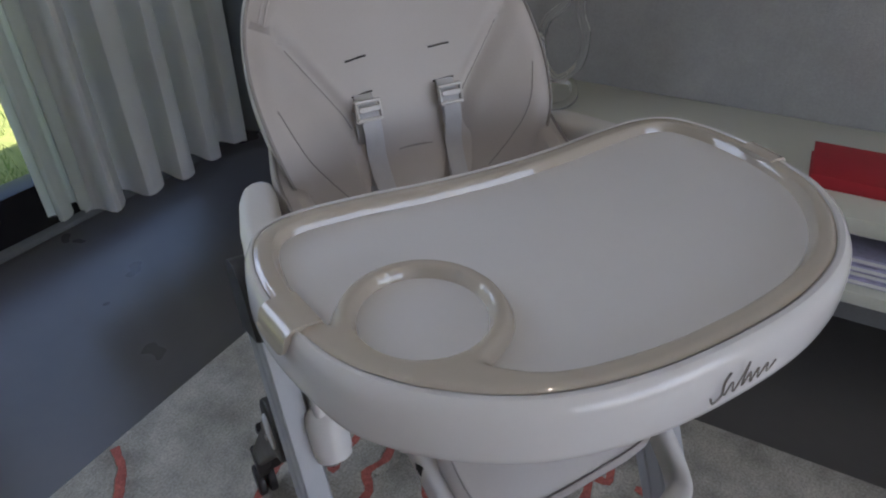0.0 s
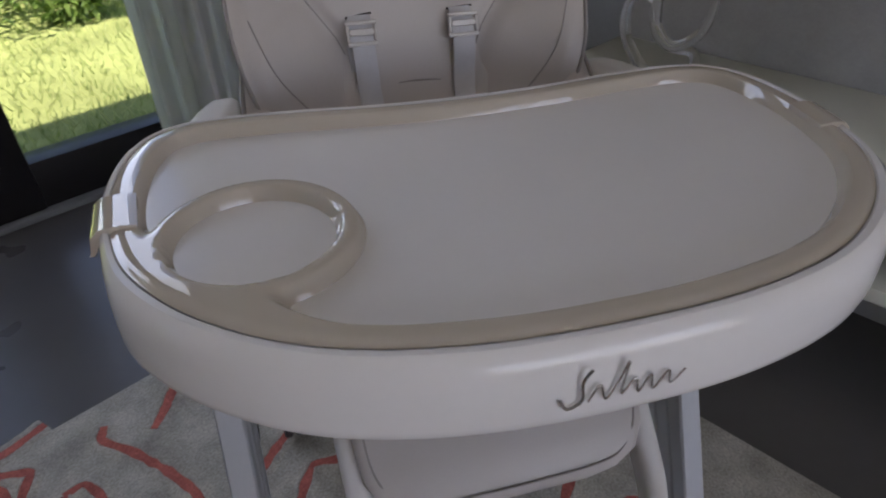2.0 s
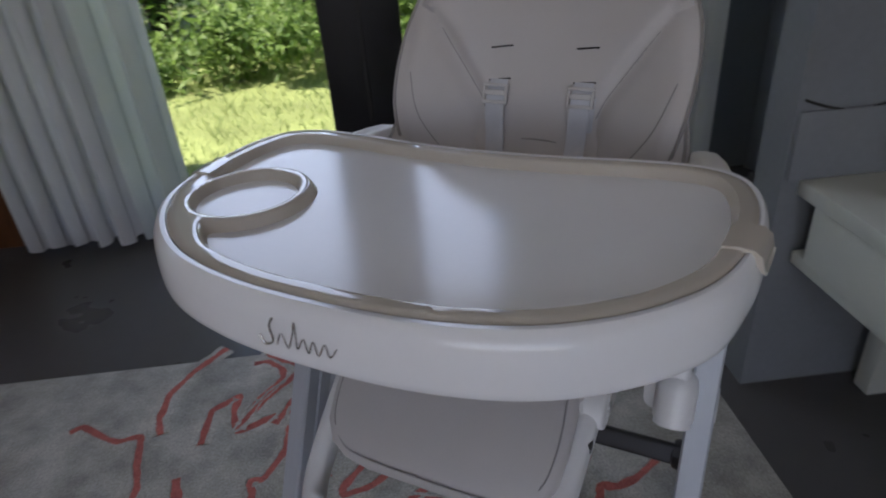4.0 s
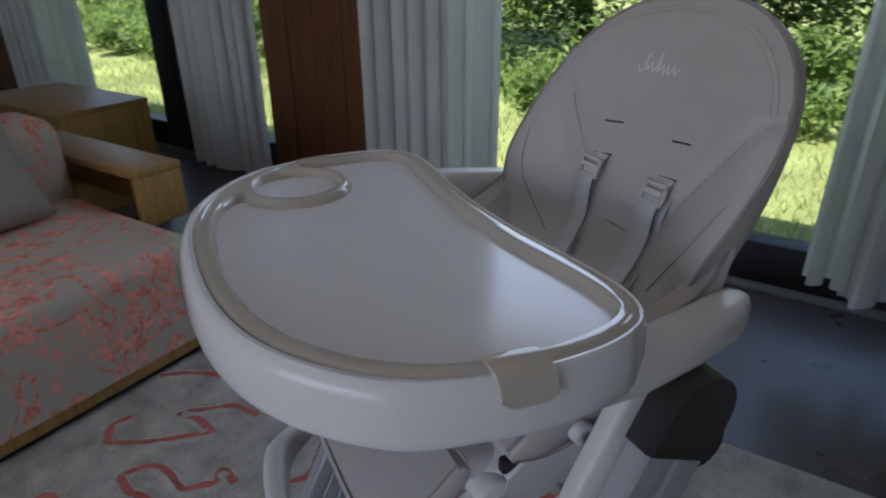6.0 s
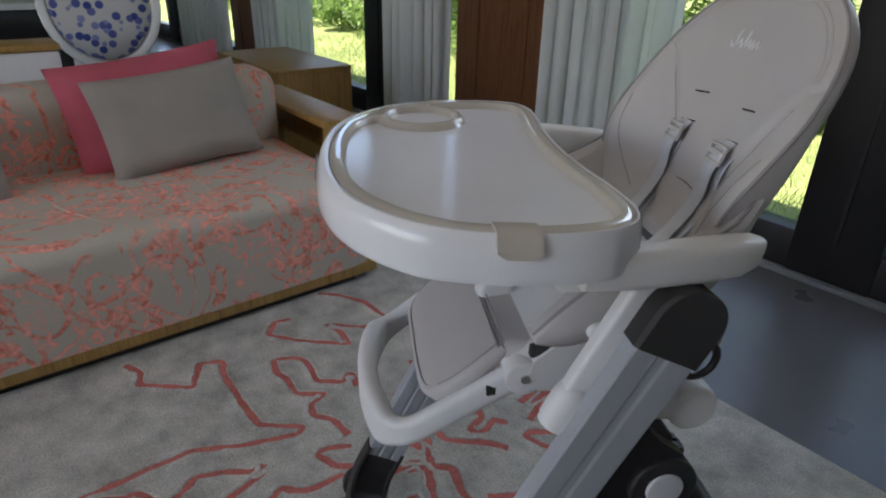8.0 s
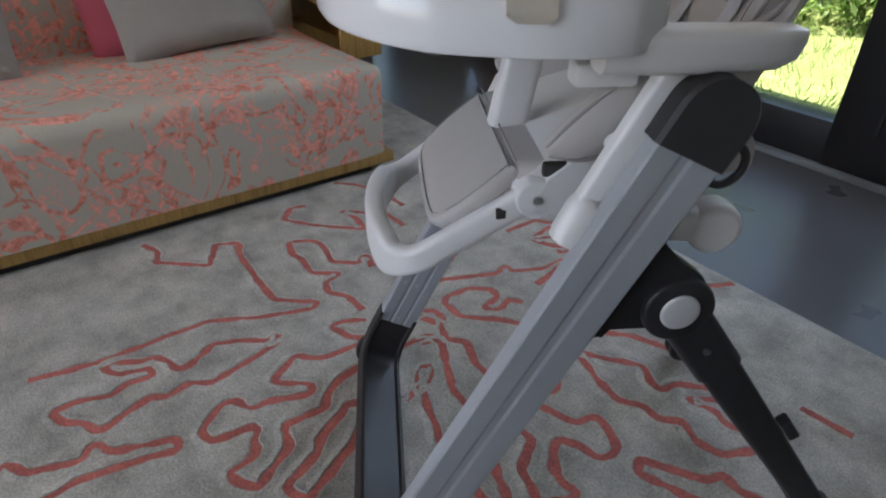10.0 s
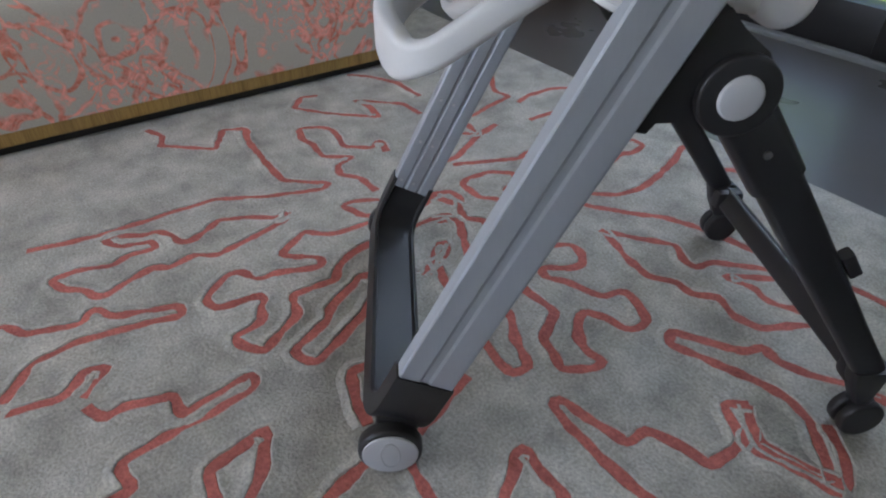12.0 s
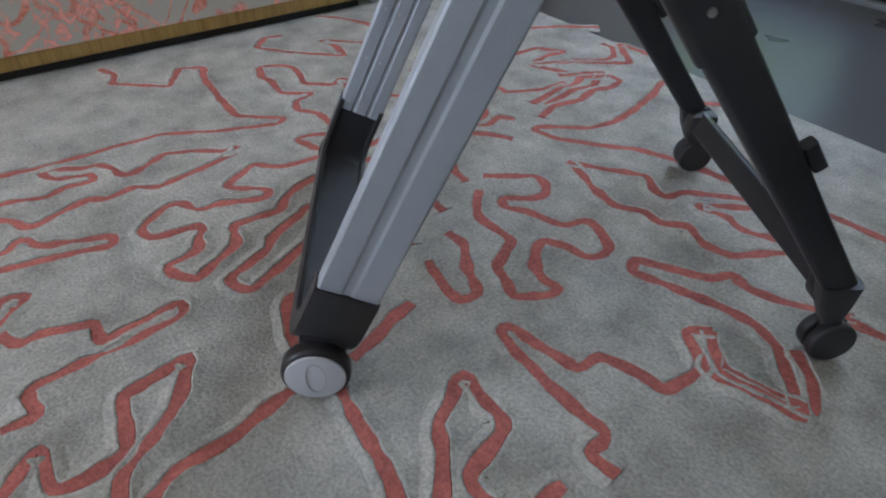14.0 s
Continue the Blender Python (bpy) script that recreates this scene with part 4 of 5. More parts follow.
def motif(*plan, width=0.0200):
    """One carved coral line of the rug's drawing, uneven in width, between two raised lips of pile."""
    pts = []
    for (a0, b0), (a1, b1) in zip(plan, plan[1:]):
        k = max(2, int(math.hypot(a1 - a0, b1 - b0) / 0.010))
        pts += [Vector((a0 + (a1 - a0) * i / k, b0 + (b1 - b0) * i / k, 0)) for i in range(k)]
    pts.append(Vector((*plan[-1], 0)))
    pts = [pts[0]] + [(p + q * 2 + r) / 4 for p, q, r in zip(pts, pts[1:], pts[2:])] + [pts[-1]]
    line, lips, lift = [], ([], []), 0.0008 + 0.00005 * len(rug.children)
    for i, p in enumerate(pts):
        t = (pts[min(i + 1, len(pts) - 1)] - pts[max(i - 1, 0)]).normalized()
        s = Vector((-t.y, t.x, 0))
        p = p + s * 0.003 * noise.noise((p.x * 24, p.y * 24, 1.5))
        w = width * (0.5 + 0.24 * noise.noise((p.x * 36, p.y * 36, 5.1)) + 0.10 * noise.noise((p.x * 110, p.y * 110, 2.1)))
        lift += 0.00002 * (1 if i % 2 else -1.3) + 0.000002
        line.append([p - s * w + Vector((0, 0, -0.002)), p - s * w * 0.85 + Vector((0, 0, lift)), p + s * w * 0.85 + Vector((0, 0, lift)), p + s * w + Vector((0, 0, -0.002))])
        for lip, sign in zip(lips, (1, -1)):
            high = 0.0036 + 0.0014 * noise.noise((p.x * 60, p.y * 60, 8.0 + sign))
            lip.append([p + s * sign * (w + o) + Vector((0, 0, h * high)) for o, h in ((-0.0014, -0.4), (-0.0004, 0.7), (0.0020, 1.0), (0.0070, 0.6), (0.0180, -0.15))])
    ob = part("motif_line", loft(line), M_RED, rug)
    for lip in lips:
        part("pile_lip", loft(lip), M_RUG, ob)
    return ob


motif((-1.129, -0.264), (-1.066, -0.235), (-1.010, -0.257), (-0.912, -0.142), (-1.011, -0.090), (-0.982, -0.035), (-0.902, -0.056), (-0.750, -0.061), (-0.662, -0.061), (-0.586, 0.027), (-0.572, -0.001), (-0.617, -0.127), (-0.671, -0.225), (-0.672, -0.347), (-0.670, -0.483), (-0.697, -0.613))
motif((-0.525, -0.108), (-0.517, -0.133), (-0.561, -0.197), (-0.584, -0.248), (-0.558, -0.283), (-0.540, -0.326), (-0.554, -0.346), (-0.577, -0.345), (-0.618, -0.370), (-0.616, -0.401), (-0.651, -0.452), (-0.645, -0.476), (-0.604, -0.451), (-0.590, -0.408), (-0.586, -0.391), (-0.554, -0.388), (-0.565, -0.443), (-0.545, -0.476), (-0.570, -0.541), (-0.563, -0.589), (-0.525, -0.575), (-0.496, -0.539), (-0.465, -0.525), (-0.458, -0.506), (-0.486, -0.435), (-0.496, -0.410), (-0.474, -0.388), (-0.488, -0.331), (-0.460, -0.292), (-0.476, -0.217), (-0.502, -0.119), (-0.525, -0.108))
motif((-0.457, -0.702), (-0.476, -0.677), (-0.430, -0.651), (-0.402, -0.572), (-0.405, -0.557), (-0.432, -0.535), (-0.390, -0.511), (-0.357, -0.422), (-0.348, -0.401), (-0.320, -0.405), (-0.340, -0.488), (-0.356, -0.581), (-0.342, -0.646), (-0.310, -0.675), (-0.265, -0.709), (-0.253, -0.722))
motif((-0.256, -0.714), (-0.245, -0.676), (-0.235, -0.624), (-0.247, -0.601), (-0.276, -0.582), (-0.263, -0.544), (-0.247, -0.562), (-0.218, -0.593))
motif((-0.196, -0.591), (-0.179, -0.586), (-0.153, -0.571), (-0.163, -0.543), (-0.147, -0.501), (-0.141, -0.471), (-0.106, -0.476), (-0.089, -0.466), (-0.097, -0.448), (-0.114, -0.353), (-0.089, -0.354), (-0.075, -0.406), (-0.066, -0.515), (-0.058, -0.572), (-0.038, -0.575), (-0.005, -0.566), (-0.005, -0.611))
motif((-0.384, 0.029), (-0.386, 0.001), (-0.388, -0.055), (-0.410, -0.086), (-0.436, -0.108), (-0.415, -0.145), (-0.386, -0.184), (-0.330, -0.120), (-0.306, -0.132), (-0.327, -0.192), (-0.339, -0.224), (-0.333, -0.244), (-0.346, -0.263), (-0.380, -0.268), (-0.388, -0.294), (-0.353, -0.342), (-0.336, -0.358), (-0.302, -0.348), (-0.292, -0.268), (-0.271, -0.265), (-0.263, -0.279), (-0.224, -0.286), (-0.215, -0.321), (-0.214, -0.348), (-0.183, -0.344), (-0.148, -0.316), (-0.186, -0.256), (-0.203, -0.231), (-0.257, -0.218), (-0.252, -0.127), (-0.286, -0.103), (-0.307, -0.071), (-0.320, -0.008))
motif((-0.222, -0.055), (-0.236, -0.090), (-0.222, -0.099), (-0.203, -0.141), (-0.182, -0.176), (-0.157, -0.190), (-0.138, -0.234), (-0.122, -0.275), (-0.094, -0.271), (-0.074, -0.254), (-0.096, -0.209), (-0.126, -0.146), (-0.173, -0.084))
motif((-1.172, 0.386), (-1.118, 0.439), (-1.024, 0.487), (-0.897, 0.491))
motif((-1.074, 0.232), (-1.090, 0.185), (-1.032, 0.133), (-0.943, 0.198), (-0.837, 0.312), (-0.914, 0.327), (-0.980, 0.307), (-0.877, 0.419), (-0.790, 0.422))
motif((-0.648, 0.227), (-0.711, 0.241), (-0.685, 0.201), (-0.732, 0.145), (-0.837, 0.164), (-0.871, 0.146), (-0.884, 0.127), (-0.897, 0.089), (-0.837, 0.069), (-0.800, 0.081), (-0.714, 0.073), (-0.670, 0.137), (-0.652, 0.081), (-0.609, 0.067), (-0.569, 0.100), (-0.494, 0.104))
motif((-0.453, 0.089), (-0.485, 0.034), (-0.481, 0.004), (-0.416, 0.026), (-0.396, 0.057))
motif((-0.365, 0.110), (-0.378, 0.169), (-0.402, 0.200), (-0.392, 0.247), (-0.352, 0.251), (-0.309, 0.216))
motif((-0.316, 0.073), (-0.320, 0.146), (-0.313, 0.186), (-0.278, 0.187))
motif((-0.162, 0.031), (-0.229, 0.087), (-0.230, 0.122), (-0.191, 0.089), (-0.175, 0.020))
motif((-0.930, 0.759), (-0.904, 0.778), (-0.791, 0.703), (-0.736, 0.718), (-0.716, 0.618), (-0.690, 0.547), (-0.700, 0.497), (-0.709, 0.464), (-0.656, 0.494), (-0.588, 0.482), (-0.624, 0.443), (-0.650, 0.405))
motif((-0.608, 0.564), (-0.586, 0.486), (-0.518, 0.359), (-0.512, 0.329), (-0.553, 0.281))
motif((-0.281, 0.455), (-0.312, 0.434), (-0.292, 0.387), (-0.322, 0.357), (-0.338, 0.418), (-0.372, 0.427), (-0.410, 0.381), (-0.415, 0.309), (-0.400, 0.288), (-0.328, 0.288), (-0.267, 0.356), (-0.213, 0.393))
motif((-0.490, 0.327), (-0.452, 0.414), (-0.421, 0.489), (-0.435, 0.533), (-0.405, 0.527), (-0.365, 0.608), (-0.359, 0.692))
motif((-0.459, 0.795), (-0.495, 0.687), (-0.402, 0.736))
motif((-0.390, 0.202), (-0.330, 0.228), (-0.280, 0.208), (-0.245, 0.240), (-0.180, 0.213), (-0.136, 0.211))
motif((-0.315, 0.142), (-0.280, 0.191), (-0.217, 0.161), (-0.139, 0.117), (-0.079, 0.117))
motif((-0.235, 0.110), (-0.197, 0.066), (-0.160, 0.060), (-0.099, 0.036), (-0.028, 0.012))
motif((-0.495, 0.955), (-0.456, 0.960), (-0.410, 0.921), (-0.402, 0.878), (-0.458, 0.803))
motif((-0.402, 0.705), (-0.351, 0.810), (-0.304, 0.729), (-0.317, 0.681), (-0.297, 0.564))
motif((-0.203, 0.923), (-0.223, 0.893), (-0.187, 0.815), (-0.155, 0.705), (-0.140, 0.629), (-0.151, 0.566), (-0.223, 0.476), (-0.218, 0.454), (-0.151, 0.477), (-0.092, 0.521), (-0.021, 0.583), (0.057, 0.616), (0.130, 0.628), (0.208, 0.643))
motif((-0.128, 0.837), (-0.083, 0.876), (-0.034, 0.928), (-0.010, 0.983))
motif((-0.074, 0.425), (-0.049, 0.424), (0.021, 0.399), (0.091, 0.385), (0.136, 0.419), (0.174, 0.412), (0.208, 0.448), (0.260, 0.425), (0.304, 0.435), (0.330, 0.486), (0.357, 0.526), (0.352, 0.545), (0.325, 0.546), (0.287, 0.519), (0.255, 0.516), (0.234, 0.530), (0.194, 0.518), (0.176, 0.509), (0.201, 0.544), (0.242, 0.589), (0.241, 0.619), (0.202, 0.595), (0.166, 0.558), (0.135, 0.530), (0.128, 0.487), (0.094, 0.488), (0.055, 0.519), (-0.002, 0.473), (-0.074, 0.425))
motif((-0.130, 0.249), (-0.072, 0.334), (-0.037, 0.332), (-0.007, 0.306), (-0.014, 0.280), (-0.048, 0.230), (-0.024, 0.216), (0.009, 0.243), (0.056, 0.256), (0.086, 0.270), (0.086, 0.299), (0.097, 0.316), (0.132, 0.308), (0.175, 0.287), (0.180, 0.255), (0.166, 0.235), (0.126, 0.229), (0.092, 0.207), (0.103, 0.183), (0.141, 0.147), (0.169, 0.139), (0.199, 0.148), (0.205, 0.122), (0.172, 0.074), (0.142, 0.089), (0.098, 0.097), (0.064, 0.166), (0.031, 0.161), (-0.031, 0.160), (-0.062, 0.178), (-0.095, 0.212))
motif((-0.021, 0.085), (0.021, 0.091), (0.065, 0.062), (0.106, 0.047), (0.136, 0.034), (0.133, 0.002), (0.103, -0.004), (0.061, 0.006), (0.024, 0.015))
motif((0.500, 0.465), (0.417, 0.408), (0.371, 0.387), (0.332, 0.401), (0.324, 0.365), (0.274, 0.329), (0.215, 0.301), (0.234, 0.270), (0.300, 0.295), (0.382, 0.325), (0.427, 0.329), (0.468, 0.320), (0.518, 0.277), (0.559, 0.232), (0.541, 0.230), (0.496, 0.219), (0.455, 0.202), (0.437, 0.202), (0.423, 0.236), (0.394, 0.264))
motif((0.396, 0.268), (0.369, 0.234), (0.395, 0.222), (0.430, 0.200), (0.430, 0.123), (0.386, 0.119), (0.334, 0.096), (0.335, 0.054), (0.301, 0.049), (0.246, 0.035), (0.215, 0.029), (0.216, 0.011), (0.253, 0.006), (0.336, 0.003), (0.401, 0.010), (0.430, 0.015), (0.437, -0.004), (0.435, -0.028), (0.478, -0.021))
motif((0.140, -0.271), (0.153, -0.324), (0.169, -0.368), (0.172, -0.405), (0.172, -0.446), (0.190, -0.470), (0.199, -0.482))
motif((0.170, -0.227), (0.200, -0.233), (0.250, -0.237), (0.307, -0.238), (0.360, -0.250))
motif((0.387, -0.211), (0.335, -0.171), (0.298, -0.154), (0.280, -0.119), (0.250, -0.079), (0.293, -0.083), (0.335, -0.078), (0.350, -0.086), (0.362, -0.118), (0.377, -0.163), (0.395, -0.169), (0.423, -0.166))
motif((0.180, -0.509), (0.151, -0.502), (0.125, -0.473), (0.100, -0.439), (0.067, -0.408), (0.005, -0.377), (0.016, -0.423), (0.023, -0.472), (0.073, -0.477), (0.115, -0.487), (0.126, -0.537), (0.125, -0.564), (0.115, -0.572), (0.046, -0.573), (0.068, -0.595), (0.094, -0.621))
motif((-0.021, -0.184), (-0.024, -0.217), (0.038, -0.238), (0.085, -0.247))
motif((0.093, -0.063), (0.103, -0.102), (0.124, -0.142), (0.139, -0.191))
motif((0.452, -0.081), (0.449, -0.121))
motif((0.333, 0.683), (0.435, 0.695))
motif((0.498, 0.447), (0.548, 0.460))
motif((-0.289, 1.022), (-0.363, 1.004), (-0.462, 0.993), (-0.349, 0.916), (-0.388, 0.859), (-0.429, 0.819), (-0.462, 0.760), (-0.499, 0.700), (-0.516, 0.768), (-0.510, 0.829), (-0.575, 0.779), (-0.577, 0.663))
motif((-0.590, 1.044), (-0.668, 0.944), (-0.708, 0.860), (-0.710, 0.776), (-0.688, 0.715))
motif((-0.326, 0.809), (-0.286, 0.810), (-0.273, 0.754), (-0.291, 0.715), (-0.263, 0.647), (-0.280, 0.572), (-0.254, 0.513))
motif((-0.326, 0.809), (-0.343, 0.768), (-0.364, 0.749), (-0.337, 0.700), (-0.347, 0.661), (-0.330, 0.596), (-0.319, 0.544))
motif((0.487, 0.332), (0.539, 0.289), (0.563, 0.252), (0.511, 0.235), (0.452, 0.216), (0.414, 0.242))

# ---- sofa ----
sofa = thing("sofa", "low oak-framed sofa with worn coral floral cover", "sofa", "", "", ROOM)
S0, S1, SF, SB = -2.7, 0.61, -1.165, -2.28
part("front_rail", box((SF - 0.045, S0, 0.028), (SF, S1 + 0.02, 0.066), 0.003), M_OAK, sofa, "honey-coloured oak front rail")
part("side_rail", box((SB, S1 - 0.02, 0.028), (SF - 0.046, S1 + 0.02, 0.066), 0.003), M_OAK, sofa)
# dark block drawn in place of the shaded gap below the rails
part("under_rail_shade", box((SB, S0, 0.0005), (SF - 0.025, S1 - 0.06, 0.034)), M_SLOT, sofa)


def soft_block(lo, hi, r, sag=0.0, seed=0, cells=26):
    """An upholstered block: rounded edges and a slightly uneven, sagging top."""
    bm = bmesh.new()
    bmesh.ops.create_cube(bm, size=1)
    bmesh.ops.subdivide_edges(bm, edges=bm.edges, cuts=cells, use_grid_fill=True)
    size = [h - l for l, h in zip(lo, hi)]
    for v in bm.verts:
        p = Vector([(c + 0.5) * s for c, s in zip(v.co, size)])
        inner = Vector([min(max(c, r), s - r) for c, s in zip(p, size)])
        if p.z < r:
            inner.z = p.z
        d = p - inner
        if d.length > 1e-9:
            p = inner + d.normalized() * min(r, d.length)
        world_p = p + Vector(lo)
        bump = noise.noise((world_p.x * 4 + seed, world_p.y * 4, world_p.z * 4)) * 0.006 + noise.noise((world_p.x * 14, world_p.y * 11 + seed, world_p.z * 9)) * 0.002
        world_p.z += bump * (p.z > r) - sag * math.sin(math.pi * p.x / size[0]) * (p.z > size[2] - r * 1.2)
        world_p.x += bump * 0.7
        v.co = world_p
    return bm


part("seat", soft_block((SB, S0, 0.066), (SF + 0.004, S1, 0.385), 0.055, 0.006, 2, 30), M_SOFA, sofa, "seat with draped floral cover")
part("back_cushion", soft_block((-2.12, -1.1, 0.36), (-1.86, S1 + 0.02, 0.66), 0.09, 0, 5, 22), M_SOFA, sofa)
part("back_cushion", soft_block((-2.12, -2.6, 0.36), (-1.86, -1.11, 0.66), 0.09, 0, 6, 22), M_SOFA, sofa)
part("back_frame", box((-2.3, S0, 0.07), (-2.13, S1, 0.52), 0.006), M_OAK, sofa)
for k in range(5):
    part("cover_crease", tube([Vector((SF - 0.10 - 0.09 * j, -0.62 + 0.2 * k + 0.02 * math.sin(j + k) - 0.02 * j, 0.3835 - 0.004 * math.sin(math.pi * (0.1 + 0.09 * j) / 1.12))) for j in range(4)], 0.0032, 6), M_SOFA, sofa)
arm = part("arm", box((-2.3, 0.64, 0.475), (-1.53, 0.82, 0.50), 0.004), M_OAK, sofa, "broad flat oak arm")
part("arm_front", box((-1.552, 0.642, 0.30), (-1.532, 0.818, 0.4745), 0.003), M_OAK, arm)
part("arm_outer", box((-2.29, 0.798, 0.30), (-1.553, 0.818, 0.4745), 0.003), M_OAK, arm)
part("arm_leg", box((-2.29, 0.66, 0.0), (-2.20, 0.80, 0.324), 0.003), M_OAK, arm)


def pillow(name, centre, wide, high, thick, lean, spin, material, label):
    bm = bmesh.new()
    k = 22
    sheets = []
    for side in (1, -1):
        rows = []
        for j in range(k + 1):
            row = []
            for i in range(k + 1):
                u, v = i / k * 2 - 1, j / k * 2 - 1
                pinch = 1 - 0.07 * (1 - abs(u) ** 2) * abs(v) ** 3
                pinch_u = 1 - 0.05 * (1 - abs(v) ** 2) * abs(u) ** 3
                t = ((1 - u ** 4) * (1 - v ** 4)) ** 0.55
                wob = noise.noise((u * 2.1 + centre[0] * 9, v * 2.3, side)) * 0.016 + noise.noise((u * 5, v * 5 + centre[1] * 7, side * 2)) * 0.006
                row.append(bm.verts.new((u * wide / 2 * pinch_u, side * (thick / 2 * t + wob * t), v * high / 2 * pinch)))
            rows.append(row)
        sheets.append(rows)
    for rows in sheets:
        for r0, r1 in zip(rows, rows[1:]):
            for i in range(k):
                bm.faces.new((r0[i], r0[i + 1], r1[i + 1], r1[i]))
    bmesh.ops.remove_doubles(bm, verts=bm.verts, dist=0.0005)
    bm.transform(Matrix.Translation(centre) @ Matrix.Rotation(radians(90), 4, "Z") @ Matrix.Rotation(radians(lean), 4, "X") @ Matrix.Rotation(radians(spin), 4, "Y"))
    return tagged(link(name, bm, material, None, "", True, ROOM), label, "cushion", "sofa cushions")


pillow("cushion", (-1.735, 0.165, 0.540), 0.54, 0.36, 0.15, -24, -5, M_PILLOW, "grey linen cushion leaning on a pink one on the sofa")
pillow("cushion", (-1.835, 0.115, 0.560), 0.60, 0.40, 0.13, -16, -6, M_PINK, "raspberry pink linen cushion leaning on the sofa back")
pillow("cushion", (-1.74, -0.62, 0.535), 0.50, 0.33, 0.13, -24, 5, M_PILLOW, "grey linen cushion leaning on the sofa back")

# ---- oak box table behind the sofa's arm ----
side = thing("side_table", "plain oak box table beside the sofa", "side table", "", "", ROOM)
part("top", box((-3.45, 0.95, 0.47), (-2.62, 1.42, 0.495), 0.003), M_OAK, side)
part("side_panel", box((-2.645, 0.952, -0.012), (-2.622, 1.418, 0.469), 0.003), M_OAK, side)
part("side_panel", box((-3.448, 0.952, -0.012), (-3.425, 1.418, 0.469), 0.003), M_OAK, side)
part("front_panel", box((-3.424, 0.958, 0.0), (-2.646, 0.978, 0.469), 0.002), M_OAK, side)
part("back_panel", box((-3.424, 1.395, 0.0), (-2.646, 1.415, 0.469), 0.002), M_OAK, side)

# ---- desk with shelf, book and glass knot ----
DZ = 0.55
desk = thing("desk", "long cream lacquered wall desk with an open shelf", "desk", "", "", ROOM)
part("desktop", box((0.815, -3.2, DZ - 0.035), (1.305, 0.655, DZ), 0.003), M_DESK, desk)
part("shelf", box((0.83, -3.2, DZ - 0.20), (1.305, 0.65, DZ - 0.17), 0.003), M_DESK, desk)
for b in (0.62, -0.5, -1.7, -3.17):
    part("divider", box((0.86, b - 0.012, DZ - 0.1695), (1.30, b + 0.012, DZ - 0.0355), 0.002), M_DESK, desk)
part("front_panel", box((0.822, 0.02, DZ - 0.1695), (0.838, 0.60, DZ - 0.0355), 0.002), M_DESK, desk)
part("support", box((0.95, -3.15, -0.012), (1.28, -3.10, DZ - 0.201), 0.003), M_DESK, desk)
part("support", box((1.05, 0.57, -0.012), (1.28, 0.62, DZ - 0.201), 0.003), M_DESK, desk)
book = thing("book", "red cloth-bound book lying flat on the desk", "book", "", "", ROOM)
part("cover", box((0.92, -0.62, DZ + 0.0005), (1.10, -0.225, DZ + 0.004), 0.001), M_BOOK, book)
part("pages", box((0.925, -0.615, DZ + 0.0045), (1.095, -0.230, DZ + 0.024)), M_PAINT, book)
part("cover", box((0.92, -0.62, DZ + 0.0245), (1.10, -0.225, DZ + 0.028), 0.001), M_BOOK, book)
part("spine", box((0.9165, -0.62, DZ + 0.0005), (0.9195, -0.225, DZ + 0.028), 0.001), M_BOOK, book)
for k in range(4):
    z = DZ - 0.1695 + 0.0155 * k
    booklet = thing("booklet", "thin lilac printed booklet lying on the desk's shelf", "booklet", "booklets on the shelf", "", ROOM)
    cover = part("cover", box((0.86 + 0.006 * (k % 2), -0.48 + 0.004 * k, z), (1.08, -0.22 + 0.005 * (k % 3), z + 0.0148), 0.002), M_LILAC, booklet)
    part("page_block", box((0.8575 + 0.006 * (k % 2), -0.47 + 0.004 * k, z + 0.004), (0.8595 + 0.006 * (k % 2), -0.24, z + 0.011)), M_PAINT, cover)

# one clear rod bent into a standing knot: across, depth, height
KNOT = [(0.028, 0.0, 0.335), (-0.001, 0.012, 0.265), (-0.045, 0.02, 0.231), (-0.057, 0.025, 0.174), (-0.045, 0.03, 0.115), (-0.001, 0.035, 0.074), (0.060, 0.03, 0.055), (0.055, 0.005, 0.022),
        (-0.001, -0.01, 0.0122), (-0.069, -0.012, 0.030), (-0.127, -0.01, 0.097), (-0.143, 0.0, 0.152), (-0.123, 0.01, 0.2), (-0.076, 0.005, 0.193), (-0.072, -0.012, 0.139), (-0.033, -0.022, 0.095),
        (0.035, -0.02, 0.117), (0.056, -0.012, 0.185), (0.028, -0.012, 0.247)]
path = spline(KNOT, 150, True)
tagged(link("glass_knot", sweep(path + path[:1], ring_of(0.0115, 14), (0.2, 0.9, 0.3), caps=False), M_CRYSTAL, None, "", True, Matrix.Translation((0.717, 0.87, DZ))), "clear glass knot sculpture standing on the desk", "sculpture")

# ---- partition's panel edge and cord ----
panel = thing("wall_panel", "grey low panel with dark upright strips on the partition", "wall panel", "", "structure", ROOM)
part("low_panel", box((0.785, 0.648, DZ + 0.001), (1.30, 0.6585, 0.698), 0.002), M_CONCRETE, panel)
for a in (0.983, 1.038):
    part("strip", box((a - 0.011, 0.644, 0.699), (a + 0.011, 0.6585, 2.74), 0.002), M_SLOT, panel)
sag = [ROOM @ Vector((0.79 + 0.195 * f, 0.652, 0.722 - 0.020 * math.sin(math.pi * f) - 0.016 * f)) for f in np.linspace(0, 1, 14)]
tagged(link("cord", tube(sag, 0.0028, 6), M_SLOT), "thin dark cord sagging along the grey partition", "cord")

